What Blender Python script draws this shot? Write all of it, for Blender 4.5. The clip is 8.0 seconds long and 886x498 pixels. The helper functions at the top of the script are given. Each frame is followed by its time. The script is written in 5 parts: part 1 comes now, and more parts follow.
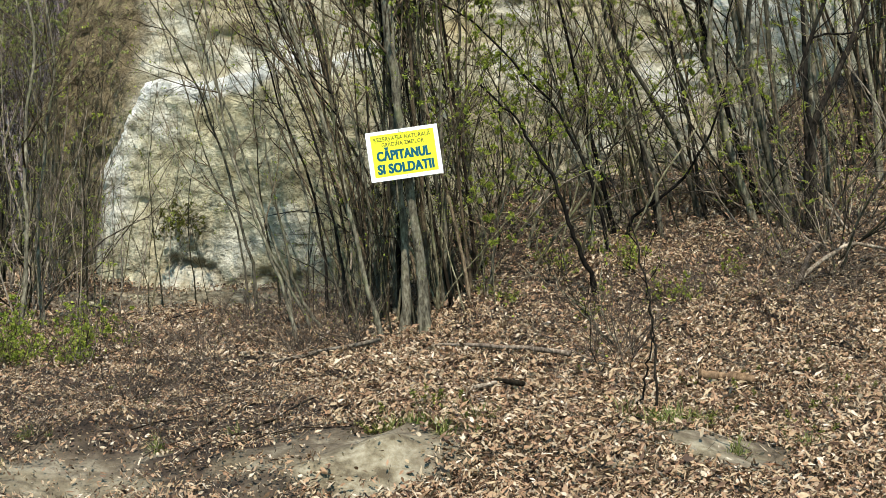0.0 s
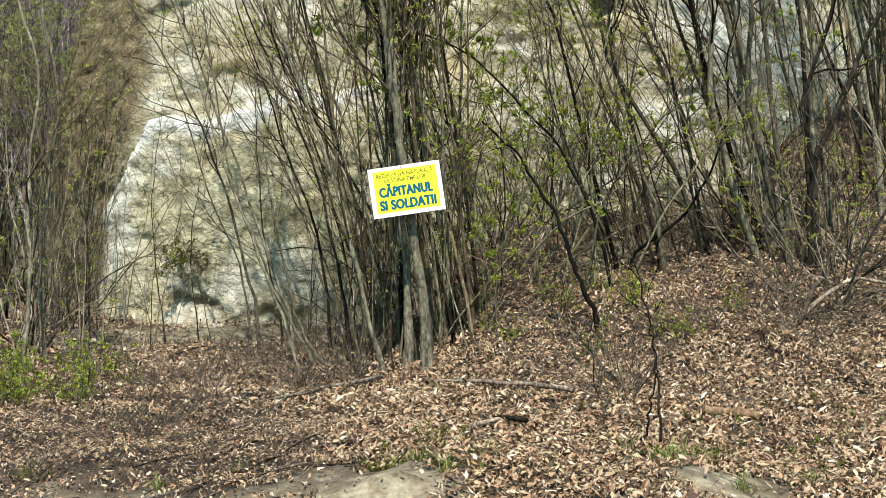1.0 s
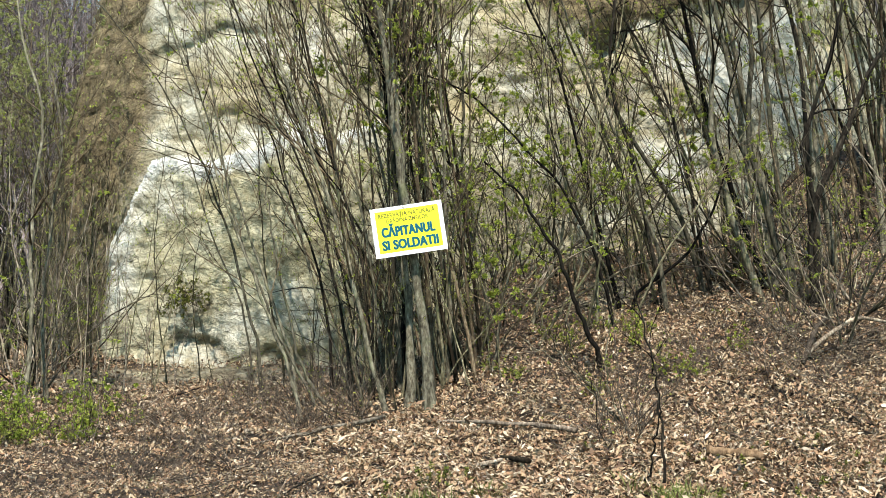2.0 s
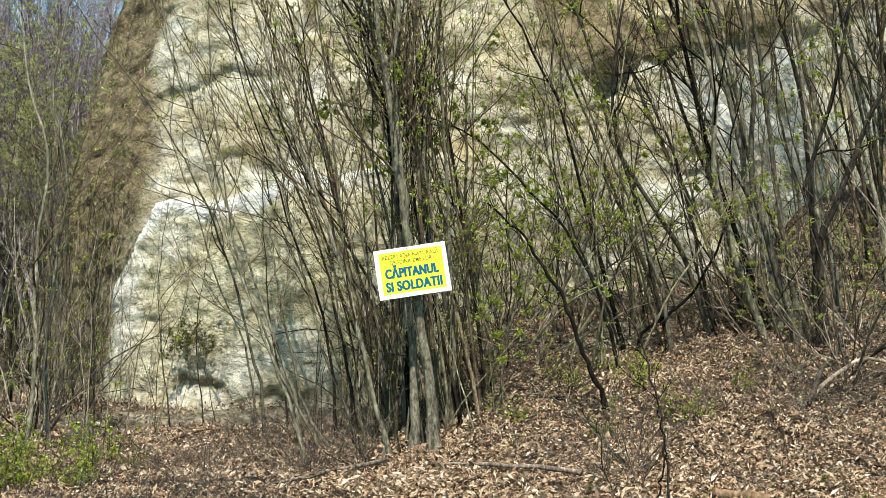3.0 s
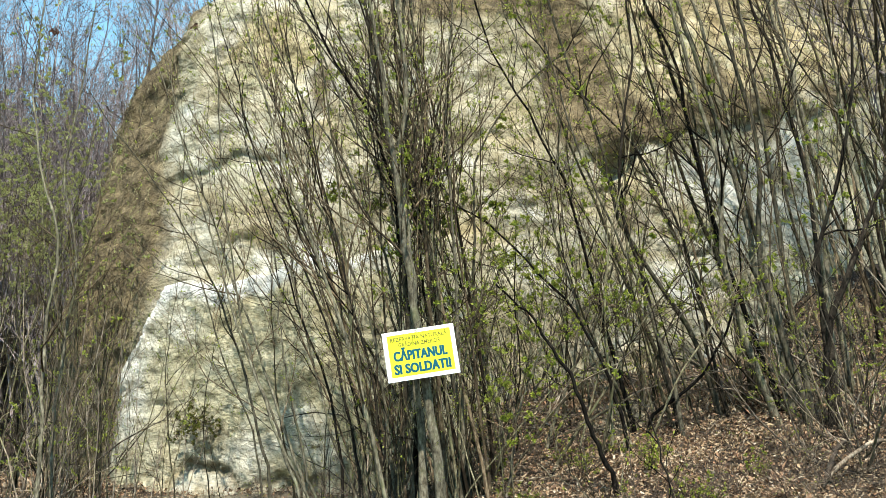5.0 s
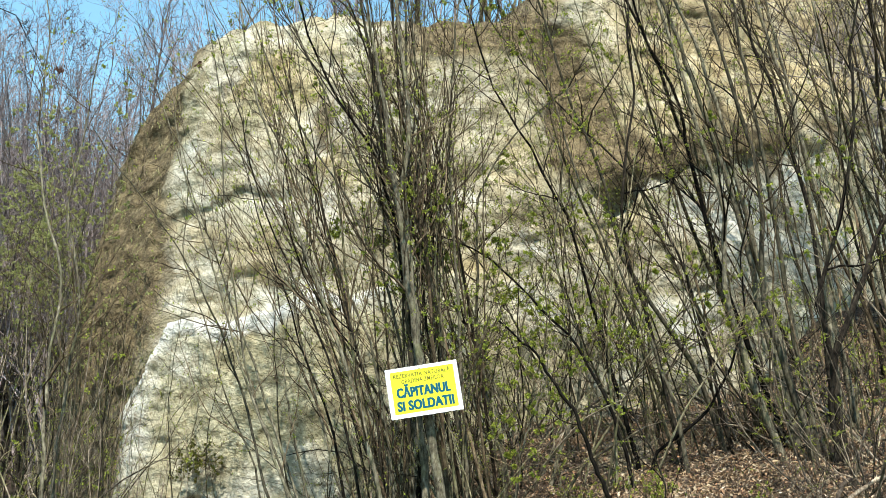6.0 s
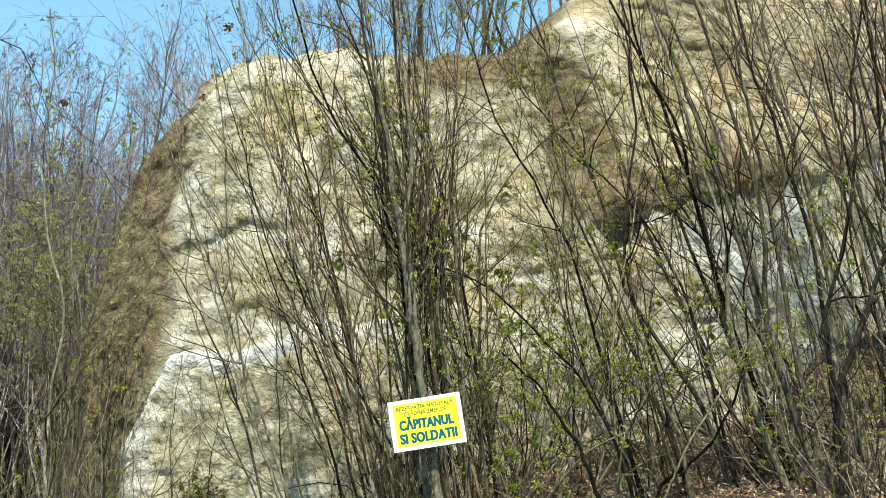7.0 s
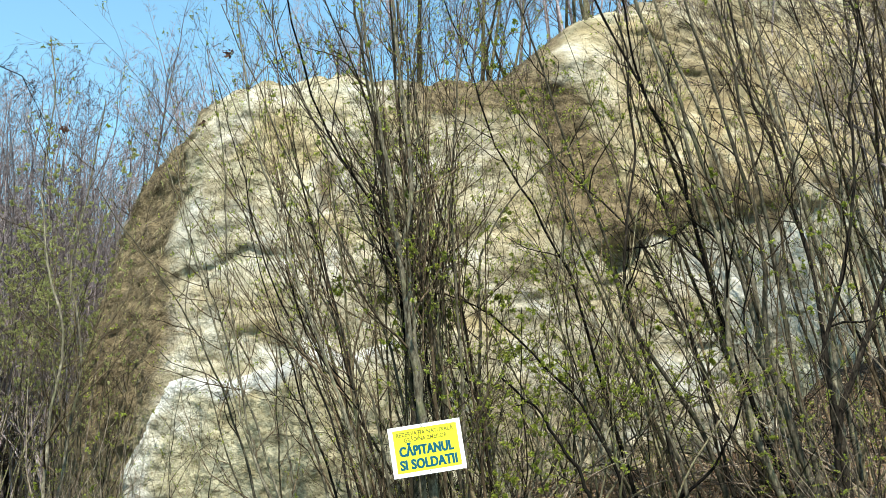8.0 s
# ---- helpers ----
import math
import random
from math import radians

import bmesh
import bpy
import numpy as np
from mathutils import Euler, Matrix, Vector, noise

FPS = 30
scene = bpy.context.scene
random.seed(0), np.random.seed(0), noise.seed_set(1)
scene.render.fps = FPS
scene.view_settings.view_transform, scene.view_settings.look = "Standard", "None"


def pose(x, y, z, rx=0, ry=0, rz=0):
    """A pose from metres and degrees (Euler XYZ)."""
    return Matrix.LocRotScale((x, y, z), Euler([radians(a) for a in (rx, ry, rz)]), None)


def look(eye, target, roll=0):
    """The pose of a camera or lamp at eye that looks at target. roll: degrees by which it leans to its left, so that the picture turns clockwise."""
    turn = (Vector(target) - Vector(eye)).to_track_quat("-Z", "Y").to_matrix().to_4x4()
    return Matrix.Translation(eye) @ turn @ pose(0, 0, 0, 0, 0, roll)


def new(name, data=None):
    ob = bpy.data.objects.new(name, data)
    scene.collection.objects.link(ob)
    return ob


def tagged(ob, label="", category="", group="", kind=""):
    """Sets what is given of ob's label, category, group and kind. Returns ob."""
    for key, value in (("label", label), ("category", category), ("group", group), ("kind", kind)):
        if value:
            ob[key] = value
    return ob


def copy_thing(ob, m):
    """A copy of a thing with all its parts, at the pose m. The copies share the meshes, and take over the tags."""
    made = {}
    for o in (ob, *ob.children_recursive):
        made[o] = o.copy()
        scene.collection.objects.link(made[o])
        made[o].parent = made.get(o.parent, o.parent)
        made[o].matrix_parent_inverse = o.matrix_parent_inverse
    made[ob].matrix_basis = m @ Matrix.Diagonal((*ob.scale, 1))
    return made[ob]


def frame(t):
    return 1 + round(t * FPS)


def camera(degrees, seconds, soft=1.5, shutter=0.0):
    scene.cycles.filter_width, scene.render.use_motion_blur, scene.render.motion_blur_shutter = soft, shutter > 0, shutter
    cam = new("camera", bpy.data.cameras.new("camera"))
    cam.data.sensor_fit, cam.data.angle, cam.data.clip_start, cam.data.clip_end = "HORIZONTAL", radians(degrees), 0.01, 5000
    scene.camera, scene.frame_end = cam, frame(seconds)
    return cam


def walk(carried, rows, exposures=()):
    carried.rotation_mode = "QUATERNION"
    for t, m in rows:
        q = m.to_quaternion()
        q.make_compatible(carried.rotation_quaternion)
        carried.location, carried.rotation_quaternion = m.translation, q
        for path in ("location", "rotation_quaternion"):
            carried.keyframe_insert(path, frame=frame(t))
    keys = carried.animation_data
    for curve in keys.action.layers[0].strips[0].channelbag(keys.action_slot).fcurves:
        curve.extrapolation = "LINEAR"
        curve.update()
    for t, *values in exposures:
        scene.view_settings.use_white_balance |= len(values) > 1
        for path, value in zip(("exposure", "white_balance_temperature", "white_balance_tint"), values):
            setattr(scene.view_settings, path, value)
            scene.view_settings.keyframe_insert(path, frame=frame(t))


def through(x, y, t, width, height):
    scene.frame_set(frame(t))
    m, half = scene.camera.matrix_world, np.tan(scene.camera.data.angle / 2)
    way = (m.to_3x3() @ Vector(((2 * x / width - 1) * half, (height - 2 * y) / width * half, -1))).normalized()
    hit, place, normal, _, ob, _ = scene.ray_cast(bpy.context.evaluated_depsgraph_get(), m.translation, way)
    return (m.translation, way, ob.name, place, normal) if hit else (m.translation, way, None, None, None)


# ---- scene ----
# The camera turns where it stands: seconds, turn to the left, tilt up, lean to the right (degrees).
cam = camera(42.0, 8.0, soft=0.5)
EYE = 1.6
ROWS = [
    (0.0, 0.0, 0.0, 0.0), (0.5, 0.068, 0.844, 0.083), (1.0, 0.120, 1.785, 0.152), (1.5, 0.166, 2.771, 0.182),
    (3.0, 0.398, 5.816, 0.328), (3.5, 0.502, 6.904, 0.409), (4.0, 0.581, 7.938, 0.454), (4.5, 0.701, 8.923, 0.492),
    (6.0, 0.908, 11.681, 0.667), (6.5, 0.987, 12.497, 0.698), (7.0, 1.031, 13.265, 0.693), (7.5, 1.022, 13.939, 0.762),
    (8.0, 0.999, 14.529, 0.813),
]
walk(cam, [(t, pose(0, 0, EYE, 0, 0, yaw) @ pose(0, 0, 0, 90 + tilt) @ pose(0, 0, 0, 0, 0, -lean)) for t, yaw, tilt, lean in ROWS],
     exposures=[(0.0, 0.8, 6500, 9), (1.0, 1.05, 6500, 9), (3.0, 1.13, 6500, 8), (8.0, 1.1, 6500, 7)])

# ---- daylight: clear spring sky, high sun behind the camera ----
SUN_AZ, SUN_EL = 176.0, 57.0
world = bpy.data.worlds.new("sky")
scene.world = world
world.use_nodes = True
wn = world.node_tree.nodes
sky = wn.new("ShaderNodeTexSky")
sky.sky_type, sky.sun_disc = "NISHITA", False
sky.air_density, sky.dust_density, sky.ozone_density = 1.8, 0.0, 0.0
sky.altitude = 2000
sky.sun_elevation, sky.sun_rotation = radians(SUN_EL), radians(SUN_AZ)
wn["Background"].inputs["Strength"].default_value = 0.115
clear = wn.new("ShaderNodeVectorMath")          # the clean, cyan cast of dry spring air
clear.operation = "MULTIPLY"
clear.inputs[1].default_value = (0.72, 0.98, 1.0)
world.node_tree.links.new(sky.outputs["Color"], clear.inputs[0])
world.node_tree.links.new(clear.outputs[0], wn["Background"].inputs["Color"])
sun = new("sun", bpy.data.lights.new("sun", "SUN"))
sun.data.energy, sun.data.angle, sun.data.color = 5.0, radians(0.53), (1.0, 0.935, 0.845)
SUN_TO = Vector((math.sin(radians(SUN_AZ)) * math.cos(radians(SUN_EL)), math.cos(radians(SUN_AZ)) * math.cos(radians(SUN_EL)), math.sin(radians(SUN_EL))))
sun.matrix_world = look(SUN_TO * 60, (0, 0, 0))


# ---- noise on arrays ----
def lattice(i, j, k):
    h = (i * 374761393 + j * 668265263 + k * 2147483647) & 0xFFFFFFFF
    h = ((h ^ (h >> 13)) * 1274126177) & 0xFFFFFFFF
    h = ((h ^ (h >> 16)) * 2246822519) & 0xFFFFFFFF
    return ((h ^ (h >> 15)) & 0xFFFF) / 65535.0


def vnoise(p):
    """Smooth noise from -1 to 1 at the points p."""
    p = np.asarray(p, float)
    i = np.floor(p).astype(np.int64)
    f = p - i
    f = f * f * (3 - 2 * f)
    out = 0.0
    for a in (0, 1):
        for b in (0, 1):
            for c in (0, 1):
                w = (f[..., 0] if a else 1 - f[..., 0]) * (f[..., 1] if b else 1 - f[..., 1]) * (f[..., 2] if c else 1 - f[..., 2])
                out = out + w * lattice(i[..., 0] + a, i[..., 1] + b, i[..., 2] + c)
    return out * 2 - 1


def fbm(p, octaves=4, gain=0.5):
    p, total, amp = np.asarray(p, float), 0.0, 1.0
    for o in range(octaves):
        total = total + amp * vnoise(p + 17.3 * o)
        p, amp = p * 2.03, amp * gain
    return total


def smooth(a, b, x):
    t = np.clip((x - a) / (b - a), 0, 1)
    return t * t * (3 - 2 * t)


# ---- meshes from arrays ----
def array_mesh(name, verts, faces, material, soft=True):
    verts, faces = np.asarray(verts, np.float32), np.asarray(faces, np.int32)
    me = bpy.data.meshes.new(name)
    me.vertices.add(len(verts))
    me.vertices.foreach_set("co", verts.ravel())
    me.loops.add(faces.size)
    me.loops.foreach_set("vertex_index", faces.ravel())
    me.polygons.add(len(faces))
    me.polygons.foreach_set("loop_start", np.arange(len(faces), dtype=np.int32) * faces.shape[1])
    me.update(calc_edges=True)
    if soft:
        me.polygons.foreach_set("use_smooth", np.ones(len(faces), bool))
    me.materials.append(material)
    return me


def part(name, me, parent, label=""):
    ob = new(name, me)
    ob.parent = parent
    return tagged(ob, label) if label else ob


def bm_mesh(name, bm, material):
    me = bpy.data.meshes.new(name)
    bm.to_mesh(me)
    bm.free()
    me.materials.append(material)
    return me


def point_attribute(me, name, values):
    at = me.attributes.new(name, "FLOAT", "POINT")
    at.data.foreach_set("value", np.asarray(values, np.float32).ravel())


# ---- materials ----
class Nodes:
    def __init__(self, name, rough=0.9):
        self.mat = bpy.data.materials.new(name)
        self.mat.use_nodes = True
        self.tree = self.mat.node_tree
        self.bsdf = self.tree.nodes["Principled BSDF"]
        self.bsdf.inputs["Roughness"].default_value = rough
        self.bsdf.inputs["Specular IOR Level"].default_value = 0.25

    def add(self, kind, **values):
        n = self.tree.nodes.new(kind)
        for k, v in values.items():
            n.inputs[k.replace("_", " ")].default_value = v
        return n

    def link(self, a, b):
        self.tree.links.new(a, b)

    def coords(self, scale=(1, 1, 1), world_space=False):
        src = self.add("ShaderNodeNewGeometry").outputs["Position"] if world_space else self.add("ShaderNodeTexCoord").outputs["Object"]
        m = self.add("ShaderNodeMapping")
        m.inputs["Scale"].default_value = scale
        self.link(src, m.inputs["Vector"])
        return m.outputs["Vector"]

    def noise(self, vec, scale, detail=4.0, rough=0.6):
        n = self.add("ShaderNodeTexNoise", Scale=scale, Detail=detail, Roughness=rough)
        self.link(vec, n.inputs["Vector"])
        return n.outputs["Fac"]

    def ramp(self, fac, stops):
        r = self.tree.nodes.new("ShaderNodeValToRGB")
        el = r.color_ramp.elements
        while len(el) < len(stops):
            el.new(0.5)
        for e, (p, c) in zip(el, stops):
            e.position, e.color = p, (*c, 1)
        self.link(fac, r.inputs["Fac"])
        return r.outputs["Color"]

    def mix(self, fac, a, b, how="MIX"):
        m = self.tree.nodes.new("ShaderNodeMix")
        m.data_type, m.blend_type = "RGBA", how
        for sock, v in ((m.inputs[0], fac), (m.inputs[6], a), (m.inputs[7], b)):
            if isinstance(v, bpy.types.NodeSocket):
                self.link(v, sock)
            elif isinstance(v, tuple):
                sock.default_value = (*v, 1)
            else:
                sock.default_value = v
        return m.outputs[2]

    def math(self, how, a, b):
        m = self.tree.nodes.new("ShaderNodeMath")
        m.operation = how
        for sock, v in ((m.inputs[0], a), (m.inputs[1], b)):
            if isinstance(v, bpy.types.NodeSocket):
                self.link(v, sock)
            else:
                sock.default_value = v
        return m.outputs[0]

    def attribute(self, name):
        a = self.tree.nodes.new("ShaderNodeAttribute")
        a.attribute_name = name
        return a.outputs["Fac"]

    def bump(self, height, strength, distance):
        b = self.add("ShaderNodeBump", Strength=strength, Distance=distance)
        self.link(height, b.inputs["Height"])
        self.link(b.outputs["Normal"], self.bsdf.inputs["Normal"])

    def colour(self, c):
        self.link(c, self.bsdf.inputs["Base Color"])
        return self.mat


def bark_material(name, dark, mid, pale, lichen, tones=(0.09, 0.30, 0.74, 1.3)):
    n = Nodes(name, 0.9)
    n.bsdf.inputs["Specular IOR Level"].default_value = 0.06
    vec = n.coords((1, 1, 0.35))
    c = n.ramp(n.noise(vec, 34, 6, 0.7), [(0.36, dark), (0.5, mid), (0.64, pale)])
    c = n.mix(n.ramp(n.noise(n.coords(), 3.1, 3), [(0.52, (0, 0, 0)), (0.68, (0.6, 0.6, 0.6))]), c, lichen)
    c = n.mix(1.0, c, n.ramp(n.noise(n.coords((1, 1, 0.6)), 8.5, 5, 0.65), [(0.36, (0.5, 0.5, 0.5)), (0.5, (0.95, 0.95, 0.95)), (0.64, (1.3, 1.3, 1.28))]), "MULTIPLY")
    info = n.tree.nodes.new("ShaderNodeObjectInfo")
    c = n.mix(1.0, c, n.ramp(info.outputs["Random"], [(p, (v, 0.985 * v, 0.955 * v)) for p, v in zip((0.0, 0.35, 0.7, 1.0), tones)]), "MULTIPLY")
    n.bump(n.noise(vec, 45, 5), 0.9, 0.012)
    return n.colour(c)


BARK = bark_material("grey_bark", (0.032, 0.027, 0.016), (0.108, 0.096, 0.06), (0.215, 0.20, 0.135), (0.13, 0.145, 0.07), (0.14, 0.4, 0.85, 1.4))
GREY_BARK = bark_material("pale_grey_bark", (0.06, 0.052, 0.036), (0.15, 0.135, 0.098), (0.27, 0.25, 0.19), (0.15, 0.16, 0.085), (0.22, 0.4, 0.65, 1.1))
PALE_BARK = bark_material("sunlit_grey_bark", (0.06, 0.052, 0.036), (0.17, 0.152, 0.11), (0.30, 0.28, 0.215), (0.16, 0.17, 0.09), (0.55, 0.65, 0.7, 0.75))
# dark stems; on the heaps and clump-edge saplings this near-black stands for shade
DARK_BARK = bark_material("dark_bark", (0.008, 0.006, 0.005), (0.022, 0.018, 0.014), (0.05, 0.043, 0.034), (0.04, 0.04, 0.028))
TWIG = bark_material("twig_bark", (0.034, 0.024, 0.015), (0.098, 0.073, 0.047), (0.20, 0.162, 0.11), (0.115, 0.10, 0.055), (0.10, 0.42, 0.95, 1.5))
RED_TWIG = bark_material("reddish_twig_bark", (0.11, 0.086, 0.09), (0.23, 0.195, 0.204), (0.38, 0.338, 0.354), (0.26, 0.23, 0.225), (0.4, 0.7, 1.0, 1.35))
DEAD_WOOD = bark_material("dead_wood", (0.10, 0.075, 0.055), (0.22, 0.175, 0.13), (0.40, 0.35, 0.28), (0.30, 0.27, 0.22))
BRAMBLE = bark_material("bramble_bark", (0.06, 0.043, 0.032), (0.15, 0.117, 0.09), (0.29, 0.24, 0.195), (0.19, 0.16, 0.125), (0.28, 0.45, 0.7, 1.05))
BROWN_BARK = bark_material("brown_sapling_bark", (0.08, 0.062, 0.046), (0.19, 0.155, 0.12), (0.33, 0.285, 0.235), (0.17, 0.18, 0.075), (0.1, 0.4, 0.92, 1.5))
LOG_WOOD = bark_material("bare_log_wood", (0.06, 0.036, 0.02), (0.125, 0.08, 0.046), (0.20, 0.135, 0.085), (0.15, 0.10, 0.062), (0.8, 0.9, 1.0, 1.1))


def leaf_material(name, stops, through=0.35):
    n = Nodes(name, 0.6)
    n.bsdf.inputs["Specular IOR Level"].default_value = 0.15
    geo = n.tree.nodes.new("ShaderNodeNewGeometry")
    c = n.ramp(geo.outputs["Random Per Island"], stops)
    c = n.mix(1.0, c, n.ramp(n.noise(n.coords((1, 1, 1)), 40, 3), [(0.25, (0.65, 0.62, 0.6)), (0.7, (1.15, 1.13, 1.1))]), "MULTIPLY")
    n.colour(c)
    tr = n.tree.nodes.new("ShaderNodeBsdfTranslucent")
    n.link(c, tr.inputs["Color"])
    mx = n.tree.nodes.new("ShaderNodeMixShader")
    mx.inputs[0].default_value = through
    n.link(n.bsdf.outputs[0], mx.inputs[1])
    n.link(tr.outputs[0], mx.inputs[2])
    n.link(mx.outputs[0], n.tree.nodes["Material Output"].inputs["Surface"])
    return n.mat


FRESH = leaf_material("fresh_green_leaf", [(0.0, (0.12, 0.165, 0.022)), (0.5, (0.235, 0.29, 0.042)), (1.0, (0.39, 0.43, 0.085))], 0.45)
BUD_LEAF = leaf_material("pale_green_bud_leaf", [(0.0, (0.20, 0.22, 0.075)), (0.5, (0.31, 0.34, 0.13)), (1.0, (0.46, 0.48, 0.22))], 0.45)
SHRUB_LEAF = leaf_material("shrub_leaf", [(0.0, (0.055, 0.07, 0.014)), (0.5, (0.12, 0.135, 0.027)), (1.0, (0.24, 0.235, 0.055))])
GRASS = leaf_material("grass_blade", [(0.0, (0.07, 0.10, 0.025)), (0.55, (0.17, 0.21, 0.05)), (1.0, (0.36, 0.34, 0.15))])
DRY_GRASS = leaf_material("dry_grass_blade", [(0.0, (0.05, 0.041, 0.023)), (0.45, (0.125, 0.105, 0.057)), (0.8, (0.26, 0.225, 0.13)), (0.86, (0.13, 0.155, 0.045)), (1.0, (0.18, 0.20, 0.06))], 0.2)
LITTER = leaf_material("dead_leaf", [(0.0, (0.049, 0.029, 0.020)), (0.16, (0.130, 0.080, 0.050)), (0.32, (0.259, 0.161, 0.093)), (0.46, (0.303, 0.224, 0.137)), (0.60, (0.373, 0.291, 0.185)),
                                     (0.70, (0.282, 0.157, 0.090)), (0.80, (0.292, 0.234, 0.164)), (0.92, (0.444, 0.360, 0.253)), (1.0, (0.541, 0.459, 0.364))], 0.06)
DEAD_CLUMP = leaf_material("withered_leaf", [(0.0, (0.05, 0.027, 0.02)), (1.0, (0.14, 0.075, 0.05))], 0.15)


def ground_material():
    n = Nodes("leaf_mould_and_clay", 0.95)
    vec = n.coords()
    soil_brown = n.ramp(n.noise(vec, 9, 6), [(0.3, (0.011, 0.0075, 0.005)), (0.5, (0.03, 0.02, 0.013)), (0.7, (0.085, 0.059, 0.039))])
    clay = n.ramp(n.noise(vec, 3.0, 9, 0.72), [(0.36, (0.032, 0.024, 0.015)), (0.5, (0.105, 0.083, 0.053)), (0.64, (0.27, 0.235, 0.165))])
    clay = n.mix(n.ramp(n.noise(vec, 28, 5), [(0.36, (0.75, 0.75, 0.75)), (0.5, (0, 0, 0))]), clay, (0.13, 0.10, 0.07))
    n.bump(n.noise(vec, 22, 8, 0.7), 0.8, 0.03)
    rock = n.ramp(n.noise(vec, 5.0, 8, 0.7), [(0.38, (0.075, 0.058, 0.034)), (0.5, (0.18, 0.15, 0.095)), (0.64, (0.31, 0.275, 0.195))])
    return n.colour(n.mix(n.attribute("rock"), n.mix(n.attribute("clay"), soil_brown, clay), rock))


def cliff_material():
    n = Nodes("weathered_marl", 0.95)
    vec, wide = n.coords(), n.coords((0.8, 0.8, 1.35))
    c = n.ramp(n.noise(wide, 1.0, 7, 0.66), [(0.30, (0.120, 0.102, 0.059)), (0.41, (0.225, 0.198, 0.128)), (0.5, (0.326, 0.297, 0.218)), (0.60, (0.427, 0.410, 0.339)), (0.7, (0.502, 0.499, 0.456))])
    ochre = n.ramp(n.noise(vec, 0.55, 5), [(0.46, (0, 0, 0)), (0.68, (0.6, 0.6, 0.6))])
    c = n.mix(ochre, c, n.ramp(n.noise(vec, 4, 6), [(0.3, (0.252, 0.185, 0.078)), (0.7, (0.444, 0.363, 0.192))]))
    c = n.mix(n.math("MULTIPLY", n.attribute("ochre"), 0.85), c, n.ramp(n.noise(vec, 1.6, 7, 0.68), [(0.32, (0.161, 0.113, 0.056)), (0.45, (0.321, 0.252, 0.132)), (0.56, (0.419, 0.353, 0.212)), (0.68, (0.494, 0.460, 0.344))]))
    lichen = n.ramp(n.noise(n.coords((1, 1, 0.55)), 1.5, 6, 0.7), [(0.51, (0, 0, 0)), (0.62, (0.6, 0.6, 0.6))])
    c = n.mix(lichen, c, n.ramp(n.noise(vec, 9, 4), [(0.3, (0.143, 0.139, 0.075)), (0.7, (0.300, 0.292, 0.188))]))
    c = n.mix(n.math("MULTIPLY", n.attribute("grey"), 0.85), c, n.ramp(n.noise(vec, 1.7, 7, 0.66), [(0.30, (0.170, 0.148, 0.082)), (0.43, (0.270, 0.242, 0.145)), (0.55, (0.358, 0.332, 0.220)), (0.68, (0.440, 0.420, 0.312))]))
    c = n.mix(n.attribute("pale"), c, n.ramp(n.noise(vec, 3.6, 7, 0.7), [(0.32, (0.286, 0.279, 0.240)), (0.48, (0.442, 0.439, 0.403)), (0.62, (0.560, 0.560, 0.540))]))
    mott = n.ramp(n.noise(n.coords((1, 1, 1.3)), 5.0, 7, 0.68), [(0.32, (0.70, 0.68, 0.61)), (0.47, (0.94, 0.94, 0.92)), (0.62, (1.12, 1.12, 1.10))])
    c = n.mix(1.0, c, mott, "MULTIPLY")
    pits = n.ramp(n.noise(n.coords((1, 1, 1.8)), 6.5, 5, 0.65), [(0.32, (0.8, 0.8, 0.8)), (0.39, (0, 0, 0))])
    c = n.mix(pits, c, (0.13, 0.105, 0.055))
    c = n.mix(n.attribute("soil_brown"), c, n.ramp(n.noise(vec, 5, 7, 0.7), [(0.3, (0.044, 0.033, 0.019)), (0.5, (0.113, 0.086, 0.046)), (0.66, (0.209, 0.165, 0.091)), (0.78, (0.297, 0.255, 0.147))]))
    h = n.math("ADD", n.noise(n.coords((1, 1, 1.4)), 3.0, 6, 0.6), n.math("MULTIPLY", n.noise(vec, 13, 5, 0.6), 0.5))
    n.bump(h, 1.0, 0.12)
    return n.colour(c)


def paint_material(name, colour, worn):
    n = Nodes(name, 0.45)
    c = n.mix(n.ramp(n.noise(n.coords((1, 1, 1)), 14, 8, 0.75), [(0.60, (0, 0, 0)), (0.78, (0.4, 0.4, 0.4))]), colour, worn)
    n.bump(n.noise(n.coords(), 30, 3), 0.1, 0.002)
    return n.colour(c)


GROUND_MAT, CLIFF_MAT = ground_material(), cliff_material()
SIGN_WHITE = paint_material("white_enamel", (0.78, 0.79, 0.80), (0.60, 0.60, 0.56))
SIGN_YELLOW = paint_material("yellow_enamel", (0.78, 0.80, 0.028), (0.62, 0.60, 0.10))
SIGN_BLUE = paint_material("blue_paint", (0.0, 0.072, 0.112), (0.0, 0.105, 0.15))
SIGN_OLIVE = paint_material("dark_olive_paint", (0.10, 0.10, 0.02), (0.20, 0.19, 0.04))
STEEL = Nodes("galvanised_steel", 0.45)
STEEL.bsdf.inputs["Metallic"].default_value = 0.9
STEEL = STEEL.colour(STEEL.ramp(STEEL.noise(STEEL.coords(), 30, 4), [(0.3, (0.25, 0.25, 0.25)), (0.7, (0.45, 0.45, 0.44))]))


